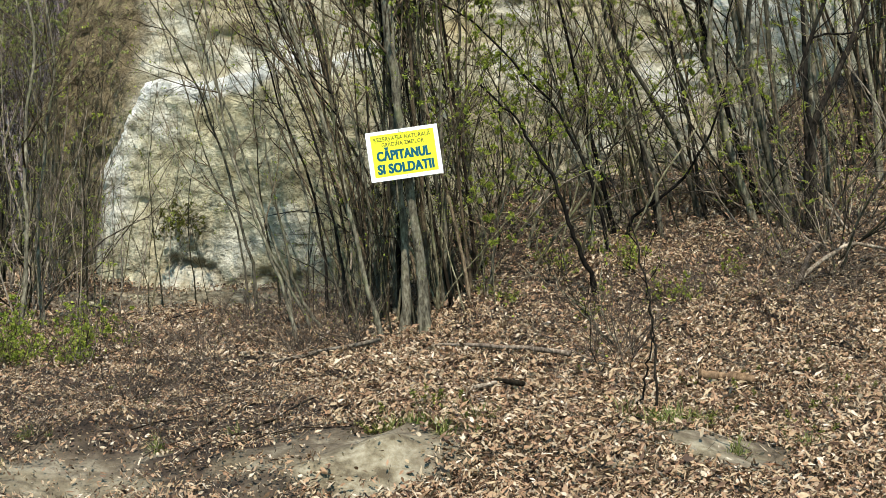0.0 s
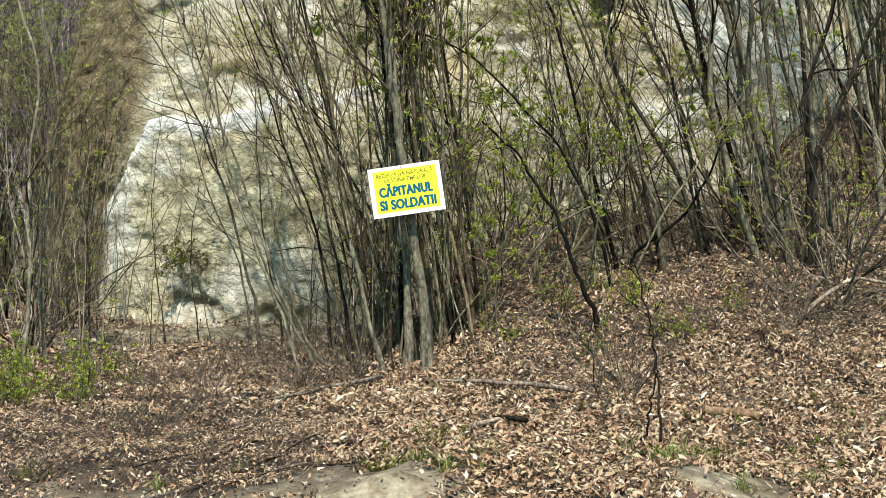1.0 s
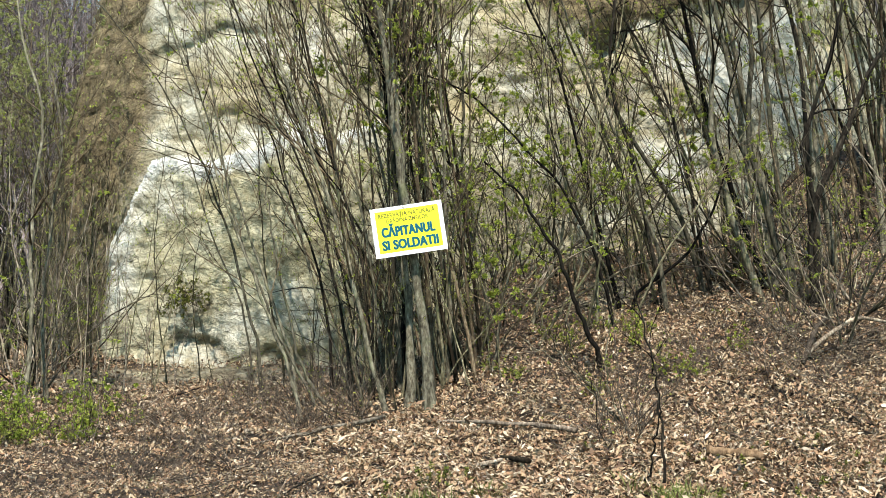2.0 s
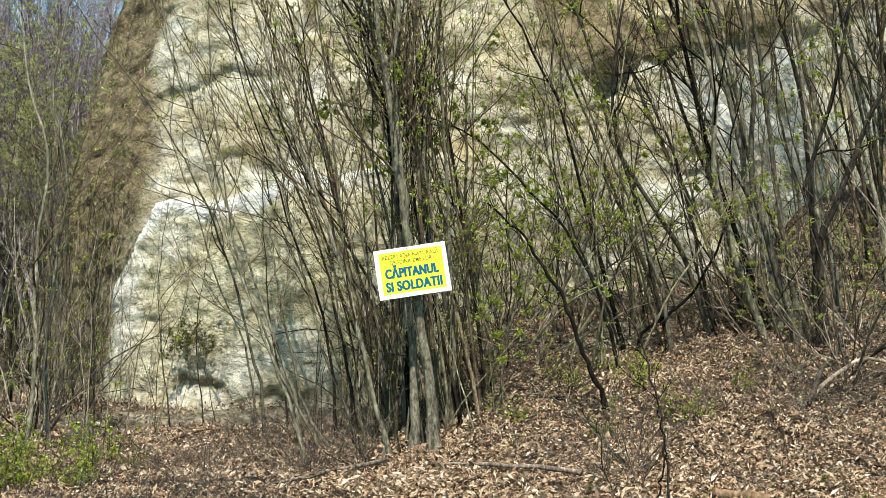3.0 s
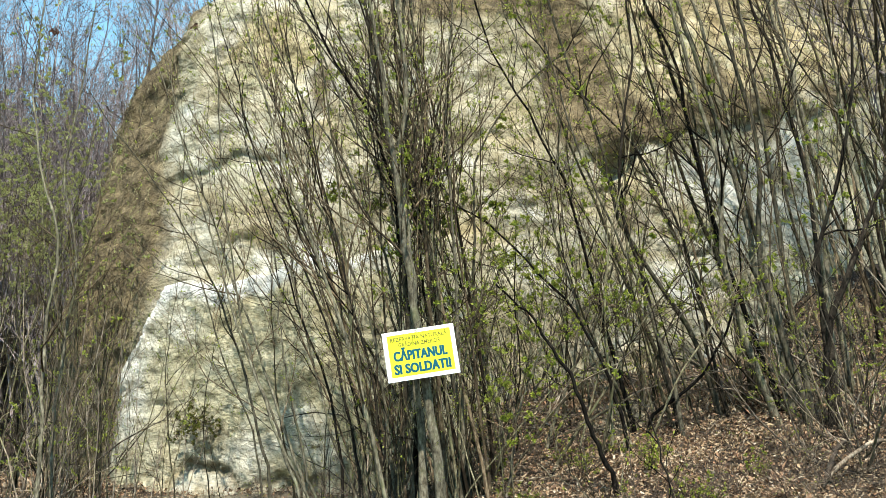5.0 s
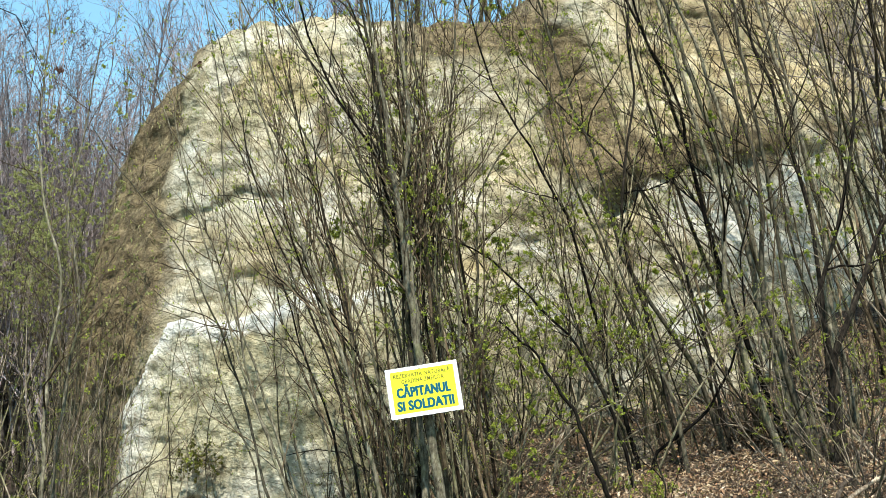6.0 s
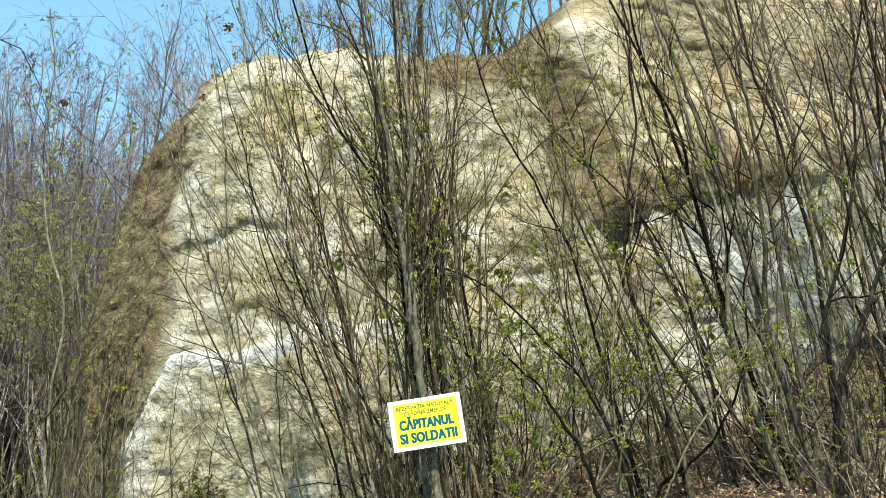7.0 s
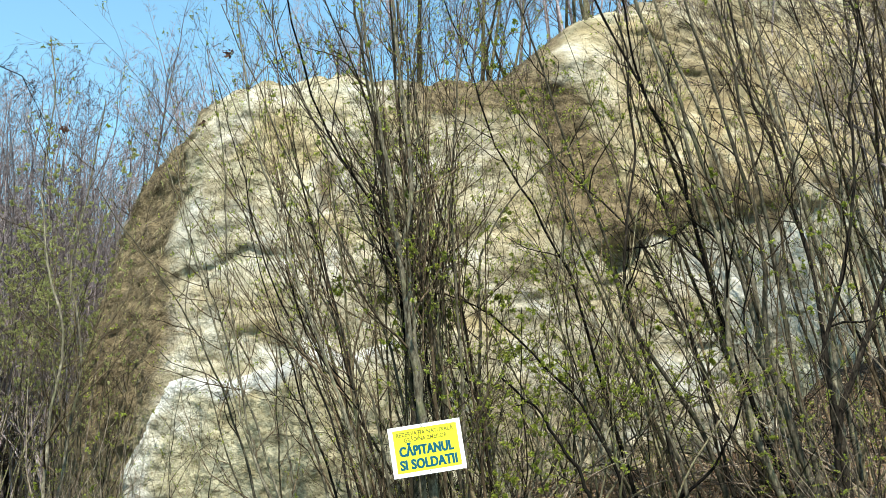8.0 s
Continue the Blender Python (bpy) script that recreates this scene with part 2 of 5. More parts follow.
# ---- the lie of the land ----
def clay_cover(x, y):
    """Where the clay of the cut bank and of the cliff's foot lies bare."""
    p = np.stack([x, y, 0 * x], -1)
    n = 0.5 * fbm(p * 1.3, 4)
    bank = smooth(0.0, 0.5, 1.15 - np.hypot((x + 0.6) / 0.95, (y - 7.8) / 0.72) + n)
    bank = np.maximum(bank, smooth(0.0, 0.6, 0.95 - np.hypot((x + 2.75) / 1.35, (y - 7.9) / 0.95) + 1.5 * n))
    bank = np.maximum(bank, smooth(0.0, 0.5, 0.9 - np.hypot((x - 2.05) / 0.55, (y - 8.15) / 0.5) + n))
    bank = np.maximum(bank, smooth(0.0, 0.5, 0.7 - np.hypot((x - 1.15) / 0.35, (y - 7.7) / 0.3) + n))
    foot = smooth(0.0, 0.6, 1.0 - np.hypot((x + 3.6) / 2.5, (y - 16.5) / 1.35) + 0.8 * n)
    road = smooth(7.2, 6.6, y + 0.4 * n)
    scar = smooth(0.1, 0.5, 0.8 - np.hypot((x - 2.0 - 0.33 * (y - 15.3)) / 0.55, (y - 16.4) / 1.7) + n)
    return np.clip(np.maximum.reduce([bank, foot * 0.9, road, scar]), 0, 1)


def rock_cover(x, y):
    """Where the pale marl itself comes through on the bank and at the cliff's foot."""
    n = 0.45 * fbm(np.stack([x * 1.9, y * 1.9, 0 * x + 6], -1), 4)
    bank = smooth(0.0, 0.45, 1.0 - np.hypot((x + 0.62) / 1.0, (y - 7.75 - 0.15 * (x + 0.6)) / 0.5) + n)
    bank = np.maximum(bank, smooth(0.0, 0.5, 0.75 - np.hypot((x - 2.05) / 0.55, (y - 8.02) / 0.36) + 1.9 * n))
    bank = np.maximum(bank, 0.75 * smooth(0.0, 0.5, 0.9 - np.hypot((x + 2.7) / 1.1, (y - 7.65) / 0.5) + 1.4 * n))
    bank = np.maximum(bank, smooth(0.0, 0.5, 0.8 - np.hypot((x - 2.0 - 0.33 * (y - 15.3)) / 0.5, (y - 16.4) / 1.7) + n))
    return np.maximum(bank, smooth(0.0, 0.5, 0.9 - np.hypot((x + 3.3) / 1.9, (y - 16.9) / 0.9) + n))


def ground(x, y):
    x, y = np.asarray(x, float), np.asarray(y, float)
    p = np.stack([x, y, 0 * x], -1)
    yy = np.where(y < 30, y, 30 + 12 * np.tanh((y - 30) / 12))
    z = 0.24 * smooth(7.0, 8.5, y + 0.25 * vnoise(p * 0.7)) + 0.083 * np.maximum(0, yy - 8.7)
    climb = np.log1p(np.exp(np.clip(2.2 * (yy - 11.9), -30, 30))) / 2.2
    z = z + (0.26 + 0.013 * np.clip(x, 0, 12)) * smooth(-0.8, 1.0, x) * np.minimum(climb - (0.75 * smooth(6.8, 5.0, x)) * np.log1p(np.exp(np.clip(2.2 * (yy - 16.4), -30, 30))) / 2.2, 11.0)
    z = z + 0.29 * np.maximum(0, yy - 20) * smooth(-7.0, -11.0, x)
    z = z + 0.13 * np.exp(-((x + 0.5 - 0.5 * (y - 7.9)) / 0.75) ** 2 - ((y - 7.85) / 0.42) ** 2) + 0.025 * np.exp(-((x - 2.0) / 0.5) ** 2 - ((y - 8.1) / 0.35) ** 2)
    z = z + smooth(6.5, 8, y) * (0.10 * fbm(p * 0.8, 3) + 0.035 * fbm(p * 3.7 + 5, 3))
    z = z + 0.04 * rock_cover(x, y) * fbm(p * 5.0 + 3, 4) * smooth(10, 9, y)
    rill = np.stack([0.9 * x - 0.75 * y, 0.35 * x + 0.3 * y, 0 * x + 9], -1)
    z = z + 0.05 * fbm(rill * 2.2, 4) * smooth(10.0, 8.6, y) * smooth(6.8, 7.6, y) * smooth(2.5, -0.5, x)
    return z


def height_at(x, y):
    return float(ground(np.array([x]), np.array([y]))[0])


def spaced(*runs):
    return np.unique(np.concatenate([np.arange(a, b, s) for a, b, s in runs]))


def build_ground():
    xs = spaced((-2400, -60, 260), (-60, -12, 3.0), (-12, -7, 0.4), (-7, 10, 0.09), (10, 14, 0.4), (14, 60, 3.0), (60, 2500, 260))
    ys = spaced((-2400, -30, 260), (-30, 5, 2.5), (5, 7, 0.3), (7, 13, 0.07), (13, 22, 0.12), (22, 60, 1.5), (60, 2500, 260))
    gx, gy = np.meshgrid(xs, ys)
    v = np.stack([gx, gy, ground(gx, gy)], -1).reshape(-1, 3)
    i = np.arange(len(ys) * len(xs)).reshape(len(ys), len(xs))
    f = np.stack([i[:-1, :-1], i[:-1, 1:], i[1:, 1:], i[1:, :-1]], -1).reshape(-1, 4)
    me = array_mesh("ground", v, f, GROUND_MAT)
    point_attribute(me, "clay", clay_cover(v[:, 0], v[:, 1]))
    point_attribute(me, "rock", rock_cover(v[:, 0], v[:, 1]))
    tagged(new("ground", me), "leaf mould slope with a cut bank of bare pale clay", "ground", kind="structure")


build_ground()

# ---- the cliff: foot line, height of the rim, strata ----
FOOT = np.array([(-14, 44, 6.0), (-10.9, 31, 6.6), (-9.4, 25.5, 7.0), (-8.4, 22.3, 8.8), (-7.5, 20.3, 10.0), (-6.0, 18.9, 10.35), (-4.2, 18.2, 10.3), (-2.2, 18.0, 10.2),
                 (0.0, 18.5, 10.35), (1.9, 19.25, 10.75), (2.6, 19.6, 11.2), (3.3, 19.9, 12.2), (4.2, 20.3, 12.9), (6.5, 21.2, 13.9), (9, 22.0, 14.8), (15, 23.5, 15.5), (34, 27, 15.0)])


def build_cliff():
    seg = np.hypot(*np.diff(FOOT[:, :2], axis=0).T)
    along = np.concatenate([[0], np.cumsum(seg)])
    s = spaced((0, 16, 0.5), (16, 42, 0.055), (42, along[-1], 0.4))
    kernel = np.exp(-np.linspace(-2, 2, 25) ** 2)
    dense = np.linspace(0, along[-1], 900)
    line = []
    for k in range(3):
        c = np.interp(dense, along, FOOT[:, k])
        c = np.convolve(np.pad(c, 12, mode="edge"), kernel / kernel.sum(), mode="valid")
        line.append(np.interp(s, dense, c))
    fx, fy, top = line
    tx, ty = np.gradient(fx, s), np.gradient(fy, s)
    ln = np.hypot(tx, ty)
    nx, ny = ty / ln, -tx / ln                       # outward, towards the open side
    top = top + 0.12 * vnoise(np.stack([s * 0.6, 0 * s, 0 * s], -1)) + 0.06 * vnoise(np.stack([s * 2.9, 0 * s + 4, 0 * s], -1))
    R = 1.2 + 1.2 * smooth(-3.8, -6.8, fx)
    w = spaced((0, 0.8, 0.2), (0.8, 15, 0.055), (15, 30, 0.5))
    S, W = np.meshgrid(s, w)
    rise = top - R
    lean = 0.08 + 0.05 * smooth(-5.0, -6.8, fx)
    a = np.clip((W - rise) / R, 0, 1.45)
    back = np.maximum(0, W - rise - 1.45 * R)
    Z = np.minimum(W, rise) + R * np.sin(a) + 0.03 * back
    high = np.minimum(W, rise)
    inset = lean * high + 0.16 * np.maximum(0, high - 4.2) + R * (1 - np.cos(a)) + 0.98 * back
    X0 = fx + 0 * W
    P3 = np.stack([X0, fy + 0 * W, Z], -1)
    face = 1 - smooth(0.9, 1.4, a)
    # lower block that stands out under the pale ledge
    ledge = 4.12 + 0.15 * (X0 + 4.6) + 0.16 * smooth(-3.6, -2.6, X0) + 0.16 * vnoise(P3 * np.array([1.1, 1.1, 0]) + 3) + 0.07 * fbm(P3 * np.array([3.7, 3.7, 0]) + 3, 3)
    ledge = ledge - 2.0 * np.maximum(0, -4.72 - X0 + 0.12 * vnoise(P3 * 1.7 + 14))
    block = smooth(-5.9, -5.2, X0) * smooth(2.2, -0.6, X0)
    out = 0.6 * block * smooth(ledge + 0.12, ledge - 0.06, Z)
    out = out - 0.16 * block * smooth(ledge + 0.04, ledge + 0.14, Z) * smooth(ledge + 0.9, ledge + 0.3, Z)
    # overhanging lip higher up
    lip = 6.35 + 0.16 * (X0 + 4.2) + 0.22 * vnoise(P3 * np.array([0.8, 0.8, 0]) + 9)
    lip = np.where(X0 > 3.6, 7.55 + 0.3 * np.maximum(0, X0 - 4.6) + 0.25 * vnoise(P3 * np.array([0.7, 0.7, 0]) + 9), lip)
    lip = lip + 0.10 * fbm(P3 * np.array([2.6, 2.6, 0]) + 41, 3)
    over = smooth(lip - 0.06, lip + 0.04, Z) * (1 - smooth(lip + 0.5, lip + 2.4, Z))
    out = out + over * (0.05 * (0.7 + 0.7 * vnoise(P3 * np.array([1.7, 1.7, 0]) + 8)) * smooth(-6.2, -5.0, X0) * smooth(-2.0, -3.4, X0) + 0.15 * smooth(3.8, 4.6, X0) * (0.6 + 0.6 * vnoise(P3 * np.array([1.3, 1.3, 0]) + 2)))
    out = out - 0.06 * smooth(lip - 0.8, lip - 0.1, Z) * smooth(lip + 0.02, lip - 0.1, Z) * np.maximum(smooth(-6.0, -5.0, X0) * smooth(-2.2, -3.4, X0), smooth(3.8, 4.6, X0))
    # small overhangs along the bedding
    for gap, amp, seed in ((1.15, 0.016, 3.0), (0.47, 0.009, 19.0)):
        phase = (Z - 0.15 * X0) / gap + 0.5 * fbm(P3 * np.array([0.6, 0.6, 0.25]) + seed, 3)
        out = out + amp * (1 - (phase - np.floor(phase))) ** 2 * smooth(-0.25, 0.45, vnoise(P3 * np.array([0.7, 0.7, 0.9]) + seed + 5))
    # hollow under the overhang and the gully above it
    roof = 7.0 + 0.30 * (X0 - 3.35) + 0.07 * vnoise(P3 * np.array([2.2, 2.2, 0]) + 33)
    under = roof - 0.78 + 1.5 * np.maximum(0, 3.25 - X0) + 0.95 * np.maximum(0, X0 - 3.3) + 0.10 * vnoise(P3 * 2.7 + 12)
    hollow = smooth(roof + 0.08, roof - 0.10, Z) * smooth(under - 0.1, under + 0.45, Z)
    gx = 3.25 - 0.24 * (Z - 7.2) - 0.05 * np.maximum(0, Z - 9.0) ** 2 + 0.12 * np.sin(Z * 1.3)
    gx = gx + 0.25 * fbm(P3 * np.array([0.5, 0.5, 1.1]) + 61, 3)
    gully = np.exp(-((X0 - gx) / 0.62) ** 2) * smooth(6.8, 7.3, Z) * (0.85 + 0.35 * vnoise(P3 * 1.1))
    out = out - 0.55 * hollow - 0.55 * gully * smooth(7.2, 8.2, Z) + 0.5 * np.exp(-((X0 - 3.2) / 0.55) ** 2 - ((Z - 7.4) / 0.5) ** 2)
    out = out + gully * (0.12 * fbm(P3 * 2.3 + 4, 3) + 0.07 * fbm(P3 * 6.1 + 4, 2))
    out = out + 0.45 * np.exp(-((X0 - 5.1) / 1.2) ** 2 - ((Z - 5.9) / 0.9) ** 2)
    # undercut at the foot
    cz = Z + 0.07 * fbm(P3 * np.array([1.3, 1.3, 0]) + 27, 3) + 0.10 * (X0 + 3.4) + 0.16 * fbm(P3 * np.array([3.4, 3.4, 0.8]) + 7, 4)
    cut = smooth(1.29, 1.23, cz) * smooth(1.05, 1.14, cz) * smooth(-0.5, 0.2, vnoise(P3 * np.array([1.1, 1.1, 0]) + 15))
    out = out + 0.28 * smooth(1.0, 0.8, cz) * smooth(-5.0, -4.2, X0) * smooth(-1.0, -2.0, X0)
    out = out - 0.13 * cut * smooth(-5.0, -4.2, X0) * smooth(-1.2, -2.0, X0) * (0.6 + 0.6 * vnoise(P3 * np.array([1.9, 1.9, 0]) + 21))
    # bedding, lumps, chips
    Q = P3 * np.array([0.45, 0.45, 1.9])
    bed = fbm(Q, 4)
    calm = 1 - 0.55 * block * smooth(ledge + 0.05, ledge - 0.2, Z)        # the lower block is smoother
    out = out + face * (0.035 * calm * bed + 0.20 * fbm(P3 * np.array([0.35, 0.35, 0.22]) + 31, 2) + 0.045 * calm * (1 - 2 * np.abs(fbm(P3 * np.array([0.9, 0.9, 2.6]) + 7, 3))) + 0.03 * fbm(P3 * 3.2, 4))
    tilt = np.stack([P3[..., 0] * 0.8 + 0.25 * Z, P3[..., 1] * 0.8, Z * 2.4 - 0.5 * X0], -1)
    crack = np.exp(-(fbm(tilt * 0.9 + 71, 4) / 0.04) ** 2) + 0.7 * np.exp(-(fbm(tilt * 1.9 + 13, 3) / 0.06) ** 2)
    out = out - face * (0.045 * crack * smooth(-0.3, 0.3, fbm(P3 * 0.7 + 3, 2))) + face * 0.022 * np.maximum(0, fbm(tilt * 2.1 + 5, 3))
    scale = fbm(P3 * np.array([1.6, 1.6, 4.2]) + np.array([0, 0, 0.5]) * X0[..., None] + 91, 4)
    out = out + face * (0.022 * np.abs(scale) + 0.012 * np.maximum(0, fbm(P3 * np.array([3.5, 3.5, 6.0]) + 17, 3)))
    out = out + (1 - face) * 0.12 * fbm(P3 * 1.1, 3)
    V = np.stack([fx + nx * (out - inset), fy + ny * (out - inset), Z + 0.06 * fbm(P3 * 1.7 + 50, 3)], -1)
    i = np.arange(S.size).reshape(S.shape)
    f = np.stack([i[:-1, :-1], i[:-1, 1:], i[1:, 1:], i[1:, :-1]], -1).reshape(-1, 4)
    me = array_mesh("cliff", V.reshape(-1, 3), f, CLIFF_MAT)
    N = fbm(P3 * 0.9 + 11, 4)
    stain = 0.32 * smooth(-0.8, 0.6, X0 + 0.5 * N) * smooth(3.3, 2.4, X0) * smooth(5.4, 7.2, Z + 0.6 * N) * smooth(-0.5, 0.5, 0.2 + N + 0.6 * bed)
    soil_brown = np.maximum.reduce([stain, smooth(-4.95, -5.6, X0 + 0.6 * N), smooth(0.75 - 0.35 * smooth(-1, 0.5, X0) * smooth(3.2, 2.2, X0), 1.25, a + 0.5 * N), smooth(0.12, 0.5, gully + 0.3 * N) * smooth(roof - 0.05, roof + 0.1, Z), smooth(-1.5, 0.0, X0) * smooth(3.2, 2.4, X0) * smooth(top - 1.15, top - 0.75, Z + 0.35 * N),
                              smooth(0.3, 0.9, over * smooth(lip + 1.2, lip + 0.1, Z) * smooth(0.5, 2.0, X0) + 0.9 * N - 0.15)])
    soil_brown = np.maximum(soil_brown, 0.6 * smooth(3.4, 4.4, X0 + 0.4 * N) * smooth(10.5, 11.3, Z + 0.7 * N) * smooth(-0.45, 0.35, bed + 0.5 * N))
    soil_brown = soil_brown * (1 - block * smooth(ledge + 0.05, ledge - 0.1, Z))
    # the recess of the undercut is darkened with the same brown
    soil_brown = np.maximum(soil_brown, 0.7 * cut * smooth(-5.0, -4.2, X0) * smooth(-1.2, -2.0, X0))
    # pale rock on the left; the ledge's sunlit crest is whitened in the colour
    pale = block * np.maximum(smooth(-0.7, -1.5, X0 + 0.5 * N) * smooth(0.24, 0.10, np.abs(Z - ledge + 0.10) + 0.12 * N), 0.7 * smooth(-4.5, -5.1, X0 + 0.5 * N) * smooth(ledge + 0.1, ledge - 0.4, Z) * smooth(1.3, 2.4, Z + 0.5 * N))
    pale = np.maximum(pale, 0.5 * smooth(0.2, 0.8, np.exp(-((X0 - 6.0) / 2.4) ** 2 - ((Z - 6.3) / 1.0) ** 2) + 0.35 * N))
    pale = np.maximum(pale, 0.4 * smooth(0.25, 0.7, N + 0.2 * bed) * smooth(-5.6, -5.0, X0) * smooth(0.5, -1.0, X0))
    grey = block * smooth(ledge - 0.1, ledge - 0.5, Z) * smooth(-0.5, 0.4, 0.35 + N + 0.4 * smooth(-4.2, -2.5, X0))
    ochre = smooth(3.0, 4.2, X0 + 0.4 * N) * smooth(lip, lip + 0.8, Z + 0.4 * N) * smooth(top - 0.6, top - 2.0, Z + 0.5 * N)
    ochre = np.maximum(ochre, 0.9 * smooth(2.5, 1.3, Z + 0.8 * N) * smooth(-4.9, -4.3, X0 + 0.3 * N) * smooth(-1.0, -1.8, X0))
    grey = grey * (1 - 0.8 * smooth(2.1, 1.3, Z + 0.5 * N) * smooth(-4.9, -4.3, X0 + 0.3 * N) * smooth(-1.0, -1.8, X0))
    point_attribute(me, "ochre", np.clip(ochre, 0, 1))
    point_attribute(me, "grey", np.clip(grey, 0, 1))
    point_attribute(me, "soil_brown", np.clip(soil_brown, 0, 1))
    point_attribute(me, "pale", np.clip(pale, 0, 1))
    tagged(new("cliff", me), "pale weathered marl cliff with ledges, hollows and a brown grassy flank", "cliff", kind="structure")
    return V, soil_brown


CLIFF, SOIL = build_cliff()


# ---- plants ----
def tubes(paths, radii, sides):
    """Round stems along paths (stem, point, xyz) with radii (stem, point): vertices and quads."""
    b, n, _ = paths.shape
    t = np.gradient(paths, axis=1)
    t /= np.linalg.norm(t, axis=2, keepdims=True) + 1e-9
    u = np.cross(t, np.array([0.31, 0.87, 0.13]))
    u /= np.linalg.norm(u, axis=2, keepdims=True) + 1e-9
    v = np.cross(t, u)
    ang = np.arange(sides) * 2 * np.pi / sides
    ring = np.cos(ang)[:, None] * u[:, :, None] + np.sin(ang)[:, None] * v[:, :, None]
    verts = paths[:, :, None] + radii[:, :, None, None] * ring
    i = np.arange(b * n * sides).reshape(b, n, sides)
    j = np.roll(i, -1, axis=2)
    faces = np.stack([i[:, :-1], j[:, :-1], j[:, 1:], i[:, 1:]], -1).reshape(-1, 4)
    return verts.reshape(-1, 3), faces


def joined(pieces):
    verts, faces, k = [], [], 0
    for v, f in pieces:
        verts.append(v)
        faces.append(f + k)
        k += len(v)
    return np.concatenate(verts), np.concatenate(faces)


def grow(rng, starts, ways, lengths, n, rise, wobble):
    """Shoots from starts along ways that bend upwards by rise and waver."""
    b = len(starts)
    p = np.empty((b, n, 3))
    p[:, 0] = starts
    d = ways / np.linalg.norm(ways, axis=1, keepdims=True)
    for k in range(1, n):
        d = d + rng.normal(0, wobble, (b, 3)) + np.array([0, 0, rise])
        d /= np.linalg.norm(d, axis=1, keepdims=True)
        p[:, k] = p[:, k - 1] + d * (lengths / (n - 1))[:, None]
    return p


def shoots(rng, paths, radii, count, low, high, spread, length, n, rise, wobble, thin, least=0.0024):
    """Side shoots from stems: paths and radii of count shoots for each stem."""
    b, m, _ = paths.shape
    which = np.repeat(np.arange(b), count)
    u = rng.uniform(low, high, b * count) * (m - 1)
    k = np.minimum(u.astype(int), m - 2)
    f = (u - k)[:, None]
    at = paths[which, k] * (1 - f) + paths[which, k + 1] * f
    way = paths[which, k + 1] - paths[which, k]
    way /= np.linalg.norm(way, axis=1, keepdims=True)
    side = rng.normal(0, 1, (b * count, 3))
    side -= (side * way).sum(1, keepdims=True) * way
    side /= np.linalg.norm(side, axis=1, keepdims=True)
    ang = np.radians(rng.uniform(*spread, b * count))[:, None]
    whole = np.linalg.norm(np.diff(paths, axis=1), axis=2).sum(1)[which]
    size = whole * rng.uniform(*length, b * count) * (1.12 - 0.8 * u / (m - 1))
    r = np.maximum(least, np.minimum(radii[which, k] * thin, size * 0.009 + 0.001))
    p = grow(rng, at, np.cos(ang) * way + np.sin(ang) * side, size, n, rise, wobble)
    return p, r[:, None] * np.linspace(1, 0.35, n)


def leaf_quads(rng, at, size, droop=0.0):
    """One small folded leaf (two quads) at each point."""
    n = len(at)
    a = rng.normal(0, 1, (n, 3)) + np.array([0, 0, 0.2 - droop])
    a /= np.linalg.norm(a, axis=1, keepdims=True)
    b = np.cross(a, rng.normal(0, 1, (n, 3)))
    b /= np.linalg.norm(b, axis=1, keepdims=True)
    c = np.cross(a, b)
    L = (size * rng.uniform(0.6, 1.3, n))[:, None]
    base, tip = at, at + a * L
    mid = at + a * L * 0.45
    v = np.stack([base, mid + b * L * 0.3 + c * L * 0.08, tip, mid - b * L * 0.3 + c * L * 0.08], 1)
    i = np.arange(n * 4).reshape(n, 4)
    return v.reshape(-1, 3), i


def along_points(rng, paths, count, low=0.3):
    b, m, _ = paths.shape
    odds = rng.exponential(1.0, b) ** 1.5
    which = rng.choice(b, count, p=odds / odds.sum())
    u = rng.uniform(low, 0.999, count) * (m - 1)
    k = u.astype(int)
    f = (u - k)[:, None]
    return paths[which, k] * (1 - f) + paths[which, k + 1] * f


def stem_tree(name, rng, trunk, radii, boughs, twigs, fine, leaves, bark, twig, spread=(20, 62), reach=(0.18, 0.5), low=0.18,
              leaf_size=0.035, leaf_mat=None, rise=0.09, sides=7, least=0.0024, joints=(8, 5)):
    """A thin tree on a given trunk line: trunk, crown of boughs and twigs, young leaves."""
    root = new(name)
    part("trunk", array_mesh("trunk", *tubes(trunk[None], radii[None], sides), bark), root)
    p1, r1 = shoots(rng, trunk[None], radii[None], boughs, low, 0.99, spread, reach, joints[0], rise, 0.15, 0.62, least)
    p2, r2 = shoots(rng, p1, r1, twigs, 0.15, 0.98, (20, 55), (0.25, 0.6), joints[1], 0.07, 0.16, 0.6, least)
    groups = [tubes(p1, r1, 4 if sides > 5 else 3), tubes(p2, r2, 3)]
    tips = p2
    if fine:
        p3, r3 = shoots(rng, p2, r2, fine, 0.2, 0.98, (20, 60), (0.3, 0.65), 3, 0.05, 0.2, 0.7, least)
        groups.append(tubes(p3, r3, 3))
        tips = p3
    crown = part("crown", array_mesh("crown", *joined(groups), twig), root)
    if leaves:
        at = along_points(rng, tips, leaves)
        part("leaves", array_mesh("leaves", *leaf_quads(rng, at, leaf_size), leaf_mat or FRESH, False), crown)
    return root


